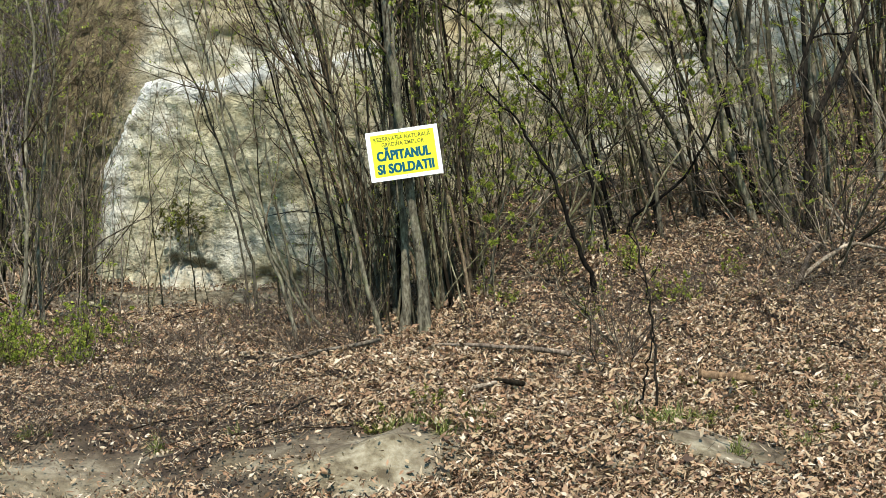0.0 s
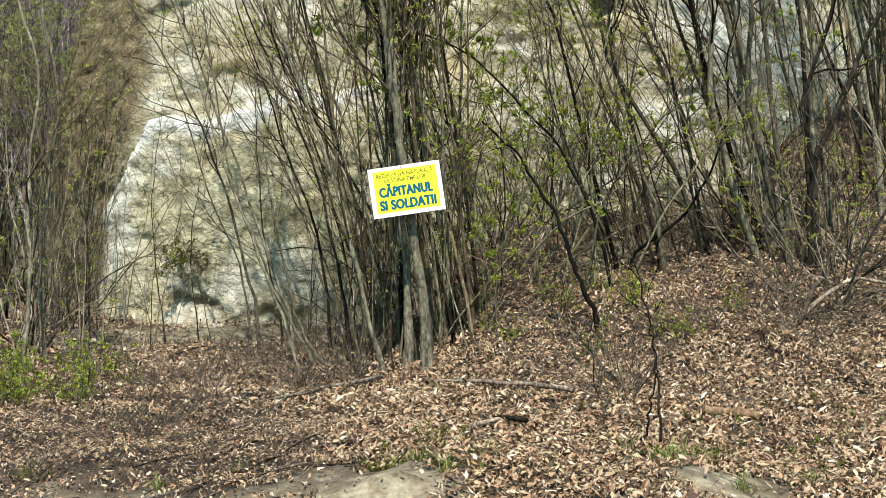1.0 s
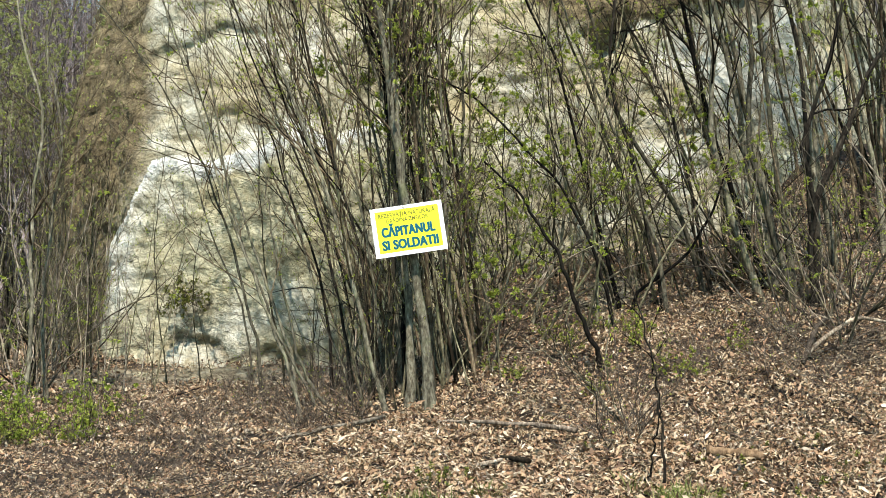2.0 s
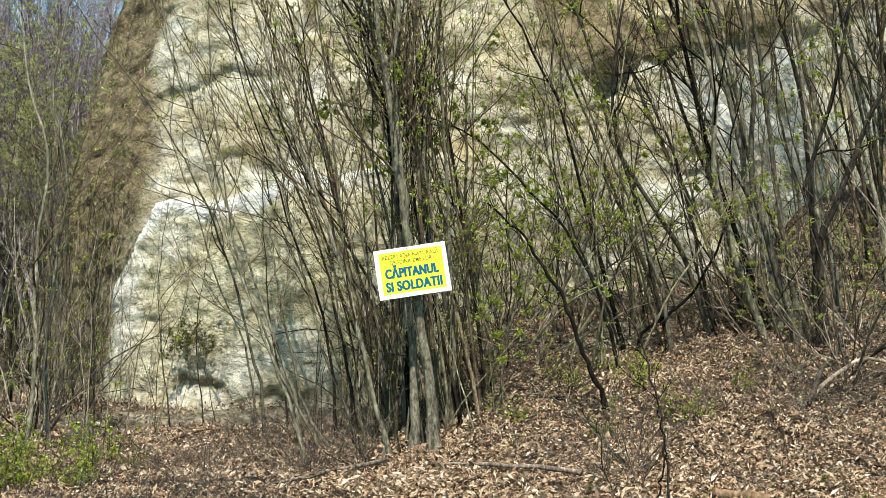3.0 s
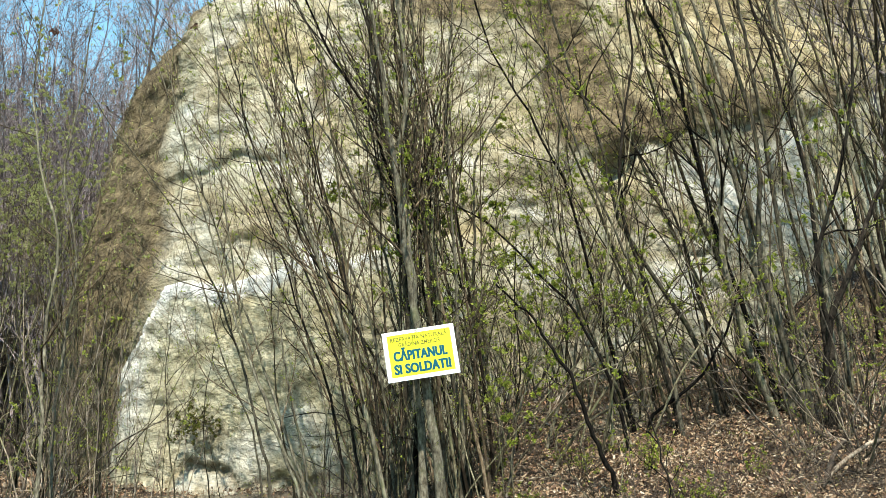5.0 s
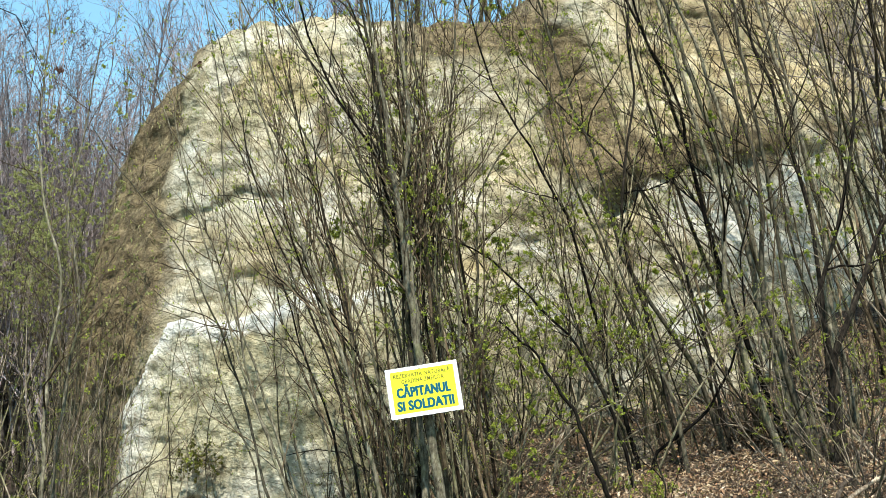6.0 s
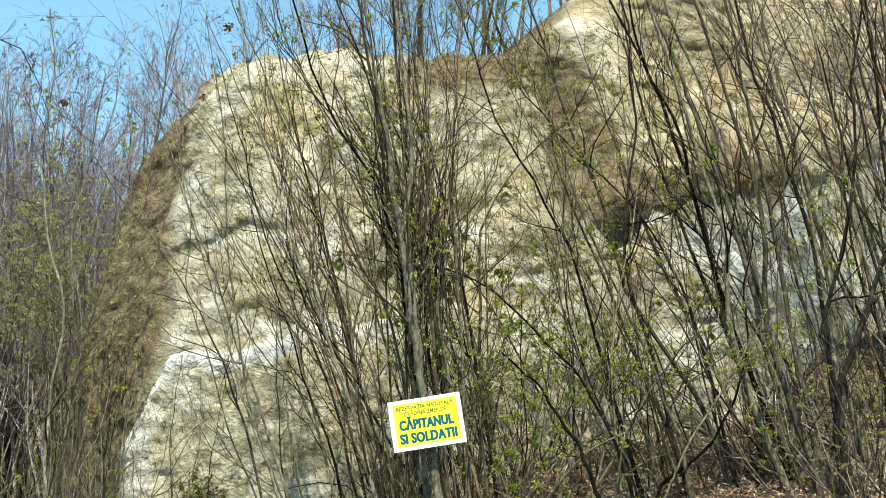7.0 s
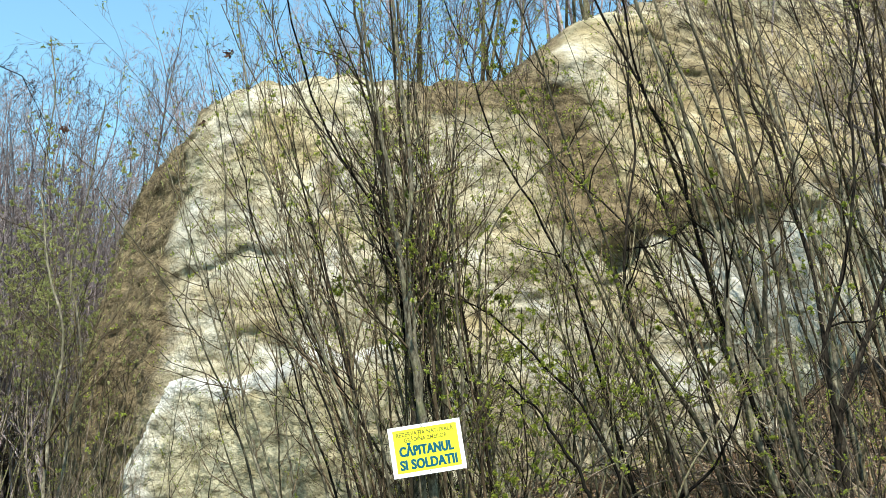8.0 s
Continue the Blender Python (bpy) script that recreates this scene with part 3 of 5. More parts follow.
def pole(seed, tall, thick, boughs, twigs, fine, leaves, bark=None, twig=None, name="sapling", wobble=0.075, **more):
    rng = np.random.default_rng(seed)
    trunk = grow(rng, np.zeros((1, 3)) - np.array([0, 0, 0.12]), np.array([[0.0, 0.0, 1.0]]), np.array([tall]), 18, 0.02, wobble)[0]
    radii = thick * (1 - 0.985 * np.linspace(0, 1, 18) ** 0.8)
    radii[0] *= 1.3
    return stem_tree(name, rng, trunk, radii, boughs, twigs, fine, leaves, bark or BARK, twig or TWIG, **more)


def placed(x, y, lean_right, lean_away, turn, size, z=None):
    zz = height_at(x, y) if z is None else z
    return pose(x, y, zz, -lean_away, lean_right, 0) @ pose(0, 0, 0, 0, 0, turn) @ Matrix.Diagonal((size, size, size, 1))


def plant(kinds, spots, label, group, category="tree"):
    """Sets trees of the given kinds at spots: each kind stands once itself, and is copied for the rest."""
    for n, m in enumerate(spots):
        k = n % len(kinds)
        if kinds[k] in STANDING:
            ob = copy_thing(kinds[k], m)
        else:
            ob = kinds[k]
            ob.matrix_basis = m
            STANDING.add(ob)
        tagged(ob, label, category, group)


STANDING = set()


def grove(rng, count, xs, ys, lean, away, size, side=None):
    """Random stands in a patch of ground; side keeps those further to the left than that share of their distance."""
    out = []
    for _ in range(count):
        x, y = rng.uniform(*xs), rng.uniform(*ys)
        if side is not None and x > side * y:
            continue
        out.append(placed(x, y, rng.normal(*lean), rng.normal(*away), rng.uniform(0, 360), rng.uniform(*size)))
    return out


rng = np.random.default_rng(4)
slim = [pole(10 + k, 7.6, 0.021, 11, 5, 2, 450, leaf_size=0.028, spread=(20, 66), reach=(0.12, 0.36), rise=0.06, wobble=0.09) for k in range(4)]
slim += [pole(15, 7.6, 0.022, 11, 6, 2, 1800, leaf_size=0.026, rise=0.06, wobble=0.09)]
stout = [pole(20 + k, 9.0, 0.043, 11, 6, 2, 300, leaf_size=0.026, low=0.34, spread=(14, 46), reach=(0.12, 0.34), wobble=0.055) for k in range(3)]
bare = [pole(30 + k, 8.0, 0.034, 13, 6, 1, 0, BARK, RED_TWIG, "bare_tree", low=0.25, least=0.0042, sides=5, joints=(7, 4)) for k in range(3)]
hill = [pole(36 + k, 8.0, 0.05, 20, 7, 3, 0, RED_TWIG, RED_TWIG, "bare_tree", low=0.2, least=0.0042, sides=5, joints=(6, 4), spread=(18, 52), reach=(0.16, 0.42), rise=0.07) for k in range(3)]
dense = [pole(56 + k, 9.0, 0.03, 20, 7, 3, 0, TWIG, TWIG, "twiggy_tree", low=0.5, least=0.0032, sides=5, joints=(6, 4), spread=(20, 60), reach=(0.16, 0.4), rise=0.04) for k in range(2)]
wand = [pole(66 + k, 9.5, 0.022, 13, 5, 2, 420, TWIG, TWIG, leaf_size=0.03, low=0.3, spread=(7, 32), reach=(0.14, 0.4), rise=0.015, wobble=0.05) for k in range(3)]
mast = [pole(46 + k, 8.5, 0.085, 14, 7, 3, 0, BARK, RED_TWIG, "tall_bare_tree", low=0.3, least=0.005, joints=(6, 4), spread=(18, 50), reach=(0.12, 0.32), wobble=0.035) for k in range(2)]
brown = [pole(80 + k, 6.8, 0.03, 9, 5, 1, 60, BROWN_BARK, BROWN_BARK, leaf_size=0.03, spread=(14, 50), reach=(0.12, 0.36), wobble=0.07, least=0.0034) for k in range(4)]
budding = [pole(70 + k, 7.6, 0.024, 12, 5, 2, 2200, leaf_size=0.036, leaf_mat=BUD_LEAF, rise=0.07, low=0.5, reach=(0.14, 0.36)) for k in range(2)]

plant(brown + slim[:2] + stout[:1], grove(rng, 66, (-7.4, -4.0), (13.4, 17.8), (1.0, 4.0), (0, 3), (0.45, 0.82), -0.30), "slim grey sapling with opening yellow-green buds at the cliff's flank", "saplings of the thicket")
plant(slim, grove(rng, 18, (-1.2, 0.6), (13.1, 15.8), (-5, 10), (2, 5), (0.55, 1.2)), "slim grey sapling in the dense clump behind the sign", "saplings of the thicket")
plant(slim, grove(rng, 22, (-1.4, 0.7), (12.9, 14.6), (-3, 17), (3, 8), (0.3, 0.75)), "thin crooked sapling in the dense clump behind the sign", "saplings of the thicket")
# near-black bark puts the shade between the clump's stems into the colour
shade_poles = [pole(50 + k, 7.0, 0.024, 9, 5, 2, 220, DARK_BARK, DARK_BARK, leaf_size=0.026, low=0.3) for k in range(2)]
plant(shade_poles, grove(rng, 6, (-1.5, -0.4), (13.3, 14.8), (-7, 8), (2, 4), (0.5, 1.1)), "slim sapling at the dense clump, shade put into its near-black bark", "saplings of the thicket")
plant(stout[:2] + slim[:2], grove(rng, 5, (-1.2, 0.3), (13.0, 14.6), (-5, 7), (2, 3), (0.85, 1.2)), "grey-barked young tree in the dense clump behind the sign", "young trees of the thicket")
plant(slim, grove(rng, 28, (0.3, 3.2), (14.8, 18.2), (-7, 7), (0, 4), (0.6, 1.3)), "thin grey sapling leaning on the leafy slope", "saplings of the thicket")
plant(stout, grove(rng, 6, (3.6, 5.6), (15.6, 17.6), (-13, 5), (0, 4), (0.8, 1.15)) + grove(rng, 4, (2.0, 3.6), (14.8, 17.0), (-9, 8), (0, 5), (0.6, 1.0)), "grey-barked young tree leaning on the leafy slope", "young trees of the thicket")
plant(slim[:3] + stout[:1], grove(rng, 11, (4.8, 9.0), (16.3, 20.8), (-8, 8), (0, 5), (0.7, 1.4)), "thin grey young tree leaning on the upper slope", "young trees of the thicket")
plant(brown[:2] + slim[:1], grove(rng, 12, (-4.7, -3.7), (14.2, 16.2), (1, 7), (0, 4), (0.4, 0.78)), "thin brown sapling at the corner of the pale rock", "saplings of the thicket")
plant(slim, grove(rng, 7, (-4.0, -1.4), (14.6, 16.8), (-5, 7), (0, 4), (0.5, 0.8)), "thin sapling before the pale rock face", "saplings of the thicket")
plant(bare, grove(rng, 5, (5.6, 9.5), (16.5, 20.5), (-8, 7), (0, 5), (0.8, 1.2)) + grove(rng, 22, (7.4, 9.6), (18.0, 21.0), (-4, 7), (0, 5), (1.1, 1.5)), "bare twiggy tree on the upper slope", "young trees of the thicket")
plant(hill, grove(rng, 220, (-14, -6.9), (22.0, 32), (0, 6), (0, 4), (0.9, 1.2), -0.265), "bare reddish-twigged tree on the hillside", "hillside trees")

plant(wand, grove(rng, 28, (-1.0, 0.5), (13.5, 15.0), (-12, 9), (4, 2.5), (0.8, 1.2)), "slim dark wand fanning out of the dense clump", "saplings of the thicket")
leafy = [pole(90 + k, 5.2, 0.02, 16, 6, 2, 2600, leaf_size=0.032, low=0.25, spread=(25, 75), reach=(0.12, 0.34), rise=0.05, wobble=0.09) for k in range(2)]
plant(leafy, grove(np.random.default_rng(61), 9, (-0.6, 2.4), (13.4, 15.0), (8, 12), (2, 5), (0.7, 1.1)), "young sapling in fresh yellow-green leaf", "saplings of the thicket")
plant(wand, grove(rng, 13, (2.6, 7.2), (15.0, 18.0), (-14, 6), (0, 4), (0.7, 1.05)), "slim dark wand leaning over the leafy slope", "saplings of the thicket")
plant(dense, grove(rng, 13, (6.0, 8.4), (16.8, 19.8), (-4, 6), (0, 4), (0.95, 1.2)) + grove(np.random.default_rng(62), 11, (6.3, 8.6), (17.0, 19.6), (-7, 5), (0, 4), (1.0, 1.25)), "twiggy dark tree on the upper slope", "young trees of the thicket")
plant(budding, grove(rng, 42, (-9.0, -5.0), (17.2, 21.0), (0, 4), (0, 3), (0.7, 1.08), -0.31), "slender sapling in pale green bud below the hillside", "saplings of the thicket")


def rim_spots(count, xs, ys, size):
    out = []
    for _ in range(count):
        x, y = rng.uniform(*xs), rng.uniform(*ys)
        v = CLIFF.reshape(-1, 3)
        near = np.where(np.hypot(v[:, 0] - x, v[:, 1] - y) < 0.5)[0]
        if not len(near):
            continue
        q = v[near[np.argmax(v[near, 2])]]
        if q[2] < 6.8:
            continue
        out.append(placed(q[0], q[1], rng.normal(0, 5), rng.normal(0, 4), rng.uniform(0, 360), rng.uniform(*size), z=float(q[2]) - 0.05))
    return out


plant(hill, rim_spots(105, (-9.5, 8), (21.6, 28), (0.35, 0.7)), "bare tree on the rim of the cliff", "rim trees")
plant(mast, rim_spots(12, (-1.2, 2.6), (22.0, 25.5), (0.6, 0.9)), "bare grey-trunked tree on the rim of the cliff", "rim trees")


# ---- trees that stand out ----
def curve_through(points, n):
    pts = np.array(points, float)
    seg = np.concatenate([[0], np.cumsum(np.linalg.norm(np.diff(pts, axis=0), axis=1))])
    u = np.linspace(0, seg[-1], 160)
    c = np.stack([np.interp(u, seg, pts[:, k]) for k in range(3)], -1)
    kernel = np.exp(-np.linspace(-2.6, 2.6, 17) ** 2)
    kernel /= kernel.sum()
    c = np.stack([np.convolve(np.concatenate([2 * c[0, k] - c[8:0:-1, k], c[:, k], 2 * c[-1, k] - c[-2:-10:-1, k]]), kernel, mode="valid") for k in range(3)], -1)
    return c[np.linspace(0, 159, n).astype(int)]


def special_tree(seed, label, y, line, r0, r1, boughs, twigs, fine, leaves, back=0.0, bark=None, twig=None, name="young_tree", category="tree", **more):
    """A tree whose trunk follows a line of (x, z), standing at depth y and drifting back with height."""
    r = np.random.default_rng(seed)
    base = line[0]
    g = height_at(base[0], y)
    pts = curve_through([(x - base[0], back * (z - base[1]), z - g) for x, z in line], 26)
    pts[1:] += r.normal(0, 0.008, (25, 3)) + np.cumsum(r.normal(0, 0.006, (25, 3)), axis=0)
    pts[0, 2] = min(pts[0, 2], 0.0) - 0.1
    u = np.linspace(0, 1, 26)
    radii = r0 + (r1 - r0) * u ** 0.65
    radii *= 1 + 0.05 * r.normal(0, 1, 26)
    radii[:2] *= (1.35, 1.1)
    ob = stem_tree(name, r, pts, radii, boughs, twigs, fine, leaves, bark or GREY_BARK, twig or TWIG, sides=9, **{"reach": (0.1, 0.3), **more})
    ob.matrix_basis = pose(base[0], y, g)
    tagged(ob, label, category, "scrub bushes" if category == "bush" else "young trees of the thicket")
    return ob


special_tree(101, "grey-barked tree that carries the yellow sign", 12.95, [(-0.18, 0.55), (-0.23, 1.1), (-0.29, 1.67), (-0.36, 2.24), (-0.56, 3.65), (-0.7, 4.7), (-0.84, 5.94), (-1.03, 7.17), (-1.15, 8.14)], 0.078, 0.012, 16, 6, 2, 500, bark=PALE_BARK, low=0.4)
special_tree(102, "grey-barked tree beside the signed trunk", 13.27, [(-0.46, 0.62), (-0.4, 1.09), (-0.44, 1.67), (-0.5, 2.26), (-0.51, 3.57), (-0.65, 5.12), (-0.54, 5.83), (-0.64, 6.77), (-0.77, 7.83), (-0.78, 8.76)], 0.06, 0.014, 14, 6, 2, 120, bark=PALE_BARK, low=0.4)
special_tree(103, "thin bent young tree leaning away from the sign", 12.97, [(-0.66, 0.56), (-0.84, 1.1), (-0.97, 1.67), (-1.16, 2.5), (-1.42, 3.32), (-2.06, 5.07), (-2.38, 6.12), (-2.63, 7.28), (-2.76, 8.34)], 0.0304, 0.008, 13, 6, 2, 120)
special_tree(104, "thin dark tree leaning before the pale rock face", 13.05, [(-1.64, 0.55), (-1.88, 1.29), (-2.25, 2.25), (-2.53, 2.95), (-2.73, 3.7), (-3.08, 4.7), (-3.34, 5.46), (-3.5, 6.39)], 0.023, 0.005, 12, 5, 2, 60)
special_tree(105, "thin tree leaning before the pale rock face", 13.17, [(-1.44, 0.59), (-1.8, 1.22), (-2.02, 1.67), (-2.22, 2.32), (-2.46, 2.9), (-2.59, 3.72), (-2.71, 4.52), (-2.78, 5.49), (-2.88, 6.49), (-3.08, 7.61)], 0.018, 0.005, 12, 5, 2, 60)
special_tree(106, "short leaning stem at the foot of the clump", 13.45, [(-1.38, 0.61), (-1.61, 0.92), (-1.79, 1.28), (-1.87, 1.74), (-2.07, 2.53), (-2.17, 3.32)], 0.024, 0.008, 8, 5, 2, 20)
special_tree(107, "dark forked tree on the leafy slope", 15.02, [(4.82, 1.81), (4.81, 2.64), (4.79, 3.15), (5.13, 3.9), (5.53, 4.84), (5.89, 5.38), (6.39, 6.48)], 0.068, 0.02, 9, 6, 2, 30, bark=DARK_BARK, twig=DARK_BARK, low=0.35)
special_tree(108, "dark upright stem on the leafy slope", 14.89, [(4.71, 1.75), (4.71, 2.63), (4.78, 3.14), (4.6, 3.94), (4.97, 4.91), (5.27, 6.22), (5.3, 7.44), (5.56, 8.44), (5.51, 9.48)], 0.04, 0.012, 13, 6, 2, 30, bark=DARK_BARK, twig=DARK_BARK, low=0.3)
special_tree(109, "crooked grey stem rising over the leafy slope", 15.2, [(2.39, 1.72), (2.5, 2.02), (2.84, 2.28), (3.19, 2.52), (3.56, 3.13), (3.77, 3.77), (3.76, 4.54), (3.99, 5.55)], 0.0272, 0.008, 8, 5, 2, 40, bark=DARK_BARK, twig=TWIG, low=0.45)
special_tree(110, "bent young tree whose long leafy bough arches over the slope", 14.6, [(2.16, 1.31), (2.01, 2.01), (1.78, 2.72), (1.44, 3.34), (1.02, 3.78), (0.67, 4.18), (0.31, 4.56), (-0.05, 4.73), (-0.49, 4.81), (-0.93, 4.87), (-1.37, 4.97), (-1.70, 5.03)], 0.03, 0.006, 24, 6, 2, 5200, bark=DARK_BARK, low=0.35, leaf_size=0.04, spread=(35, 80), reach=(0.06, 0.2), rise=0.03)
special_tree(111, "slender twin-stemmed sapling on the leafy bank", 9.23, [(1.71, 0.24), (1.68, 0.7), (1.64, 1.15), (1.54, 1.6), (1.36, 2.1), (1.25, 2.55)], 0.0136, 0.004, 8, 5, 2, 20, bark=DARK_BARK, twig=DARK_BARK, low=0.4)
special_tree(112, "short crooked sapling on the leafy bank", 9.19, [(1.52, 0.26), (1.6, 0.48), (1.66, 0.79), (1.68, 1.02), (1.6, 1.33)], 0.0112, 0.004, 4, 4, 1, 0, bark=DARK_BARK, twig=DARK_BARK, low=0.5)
special_tree(113, "slender grey tree at the edge of the thicket", 13.94, [(-4.83, 0.58), (-4.93, 1.74), (-4.81, 2.9), (-4.68, 3.93), (-4.94, 5.09), (-4.73, 6.12), (-4.58, 7.28)], 0.032, 0.008, 14, 6, 2, 160, bark=PALE_BARK, low=0.15)
special_tree(114, "slender grey tree at the edge of the thicket", 13.34, [(-4.89, 0.56), (-4.81, 1.74), (-4.86, 2.85), (-4.72, 4.09), (-5.0, 4.88), (-5.15, 5.94), (-5.05, 7.05), (-5.19, 7.97)], 0.0288, 0.007, 14, 6, 2, 260, low=0.15)
special_tree(115, "grey tree with a long arching bough", 15.13, [(0.49, 1.39), (0.53, 1.9), (0.34, 2.64), (0.21, 3.39), (0.22, 4.59), (0.24, 5.44), (0.68, 6.23), (1.16, 6.71), (1.76, 7.13)], 0.036, 0.008, 13, 6, 2, 2550, low=0.3, leaf_size=0.036)
special_tree(116, "straight grey tree on the leafy slope", 15.4, [(4.19, 1.91), (3.82, 3.04), (3.55, 4.17), (3.63, 5.21), (3.33, 6.42), (2.95, 7.95), (2.55, 9.46)], 0.056, 0.018, 14, 6, 2, 300, low=0.35)
special_tree(117, "straight grey tree on the leafy slope", 15.18, [(4.54, 1.87), (4.24, 2.95), (3.98, 4.06), (4.04, 5.22), (3.9, 6.34), (3.54, 7.85), (3.17, 9.34)], 0.052, 0.018, 14, 6, 2, 40, low=0.35)
special_tree(118, "grey tree with crossing boughs on the slope", 15.73, [(3.51, 1.99), (3.2, 3.07), (2.66, 4.0), (2.24, 4.69), (2.07, 5.64), (1.51, 7.25), (1.15, 8.66), (0.77, 9.86)], 0.04, 0.012, 14, 6, 2, 800, low=0.3)
special_tree(119, "tall grey tree on the upper slope", 16.72, [(5.62, 2.51), (5.37, 3.98), (5.35, 5.49), (5.0, 7.08), (4.61, 8.65), (4.38, 10.1)], 0.056, 0.02, 15, 6, 2, 30, low=0.35)
special_tree(120, "thin dark tree in the middle of the thicket", 14.13, [(0.11, 0.98), (0.04, 1.75), (-0.1, 2.58), (-0.27, 3.54), (-0.6, 5.35), (-0.7, 6.49), (-0.65, 7.58), (-0.8, 8.73)], 0.036, 0.012, 13, 6, 2, 100, low=0.4)
special_tree(121, "tree whose bough droops beside the bank", 10.0, [(-4.43, 0.63), (-4.48, 1.8), (-4.43, 2.78), (-4.74, 3.97), (-4.78, 5.26), (-4.58, 5.98), (-4.3, 6.09), (-4.06, 5.8), (-3.91, 5.49)], 0.034, 0.003, 20, 5, 2, 0, bark=DARK_BARK, twig=DARK_BARK, low=0.78, reach=(0.03, 0.10))
special_tree(122, "thin sapling before the pale rock face", 16.25, [(-2.7, 0.77), (-2.9, 1.93), (-3.29, 2.72), (-3.61, 3.84), (-3.99, 4.88), (-3.92, 6.06), (-4.36, 7.56)], 0.0176, 0.005, 10, 5, 2, 30)
special_tree(123, "thin sapling before the pale rock face", 14.73, [(-1.18, 0.74), (-1.62, 1.75), (-1.9, 2.83), (-2.19, 3.84), (-1.93, 5.3), (-2.4, 6.57), (-2.67, 8.05)], 0.024, 0.006, 12, 5, 2, 60)
special_tree(124, "thin grey sapling on the slope", 15.24, [(1.09, 1.61), (1.5, 2.65), (1.61, 3.4), (1.31, 4.29), (1.26, 5.06), (1.42, 6.01), (0.68, 7.51), (0.47, 8.72)], 0.024, 0.006, 14, 6, 2, 2210, low=0.25, leaf_size=0.036)
special_tree(125, "leafy young tree with low spreading boughs", 13.83, [(0.55, 1.07), (0.57, 1.54), (0.64, 1.95), (0.79, 2.35), (0.95, 2.76), (1.02, 3.23)], 0.024, 0.006, 12, 6, 2, 2550, low=0.25, leaf_size=0.036, spread=(45, 85), reach=(0.25, 0.5), rise=0.02)
special_tree(126, "pale bent stem leaning at the edge of the clump", 13.01, [(-0.68, 0.57), (-0.79, 0.94), (-0.89, 1.29), (-1.03, 1.86), (-1.17, 2.5)], 0.0256, 0.008, 7, 5, 2, 40, bark=PALE_BARK, low=0.4)
special_tree(127, "pale thin stem of scrub leaning over the leaves", 11.82, [(1.8, 0.58), (1.42, 0.91), (1.16, 1.23), (0.93, 1.66)], 0.0112, 0.004, 9, 5, 2, 10, name="scrub_bush", category="bush", low=0.2, reach=(0.2, 0.5))
special_tree(128, "pale thin stem of scrub leaning over the leaves", 11.9, [(1.75, 0.6), (1.38, 1.02), (1.26, 1.31), (1.2, 1.66)], 0.0104, 0.004, 9, 5, 2, 10, name="scrub_bush", category="bush", low=0.2, reach=(0.2, 0.5))
special_tree(129, "pale thin stem of scrub leaning over the leaves", 12.21, [(1.71, 0.61), (1.53, 0.94), (1.05, 1.22), (0.72, 1.43)], 0.0096, 0.004, 9, 5, 2, 0, name="scrub_bush", category="bush", low=0.2, reach=(0.2, 0.5))
special_tree(130, "pale thin stem of scrub on the leafy bank", 11.75, [(1.82, 0.56), (1.67, 0.86), (1.6, 1.26), (1.67, 1.66)], 0.0104, 0.004, 9, 5, 2, 30, name="scrub_bush", category="bush", low=0.2, reach=(0.2, 0.5))

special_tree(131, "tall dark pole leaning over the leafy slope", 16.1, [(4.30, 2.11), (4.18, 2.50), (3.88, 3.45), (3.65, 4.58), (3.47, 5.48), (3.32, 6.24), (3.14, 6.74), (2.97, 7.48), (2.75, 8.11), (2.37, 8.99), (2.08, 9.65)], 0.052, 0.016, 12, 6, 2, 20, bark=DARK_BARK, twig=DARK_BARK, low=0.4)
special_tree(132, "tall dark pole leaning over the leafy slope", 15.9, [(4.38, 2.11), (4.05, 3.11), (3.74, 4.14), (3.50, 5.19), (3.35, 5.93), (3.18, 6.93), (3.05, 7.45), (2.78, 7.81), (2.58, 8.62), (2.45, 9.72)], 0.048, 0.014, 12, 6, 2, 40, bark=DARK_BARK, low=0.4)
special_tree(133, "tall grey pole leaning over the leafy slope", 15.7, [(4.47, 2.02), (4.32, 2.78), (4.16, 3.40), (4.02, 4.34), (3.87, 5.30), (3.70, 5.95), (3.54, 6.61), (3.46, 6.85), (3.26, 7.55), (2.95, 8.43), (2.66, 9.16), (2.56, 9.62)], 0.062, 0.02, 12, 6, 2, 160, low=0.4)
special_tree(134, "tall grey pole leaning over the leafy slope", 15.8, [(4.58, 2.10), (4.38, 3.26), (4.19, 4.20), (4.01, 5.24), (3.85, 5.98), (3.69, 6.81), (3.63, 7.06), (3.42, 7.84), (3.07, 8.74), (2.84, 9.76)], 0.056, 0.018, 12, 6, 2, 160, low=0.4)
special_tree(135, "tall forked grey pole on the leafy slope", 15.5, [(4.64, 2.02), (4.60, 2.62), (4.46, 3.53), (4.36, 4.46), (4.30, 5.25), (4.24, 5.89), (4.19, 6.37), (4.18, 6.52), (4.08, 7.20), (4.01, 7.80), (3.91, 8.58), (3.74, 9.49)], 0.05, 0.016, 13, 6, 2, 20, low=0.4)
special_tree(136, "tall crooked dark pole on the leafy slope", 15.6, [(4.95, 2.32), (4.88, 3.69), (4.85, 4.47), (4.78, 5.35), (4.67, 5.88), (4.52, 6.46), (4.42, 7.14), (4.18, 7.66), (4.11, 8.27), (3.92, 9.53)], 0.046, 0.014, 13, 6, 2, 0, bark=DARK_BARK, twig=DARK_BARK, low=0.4)
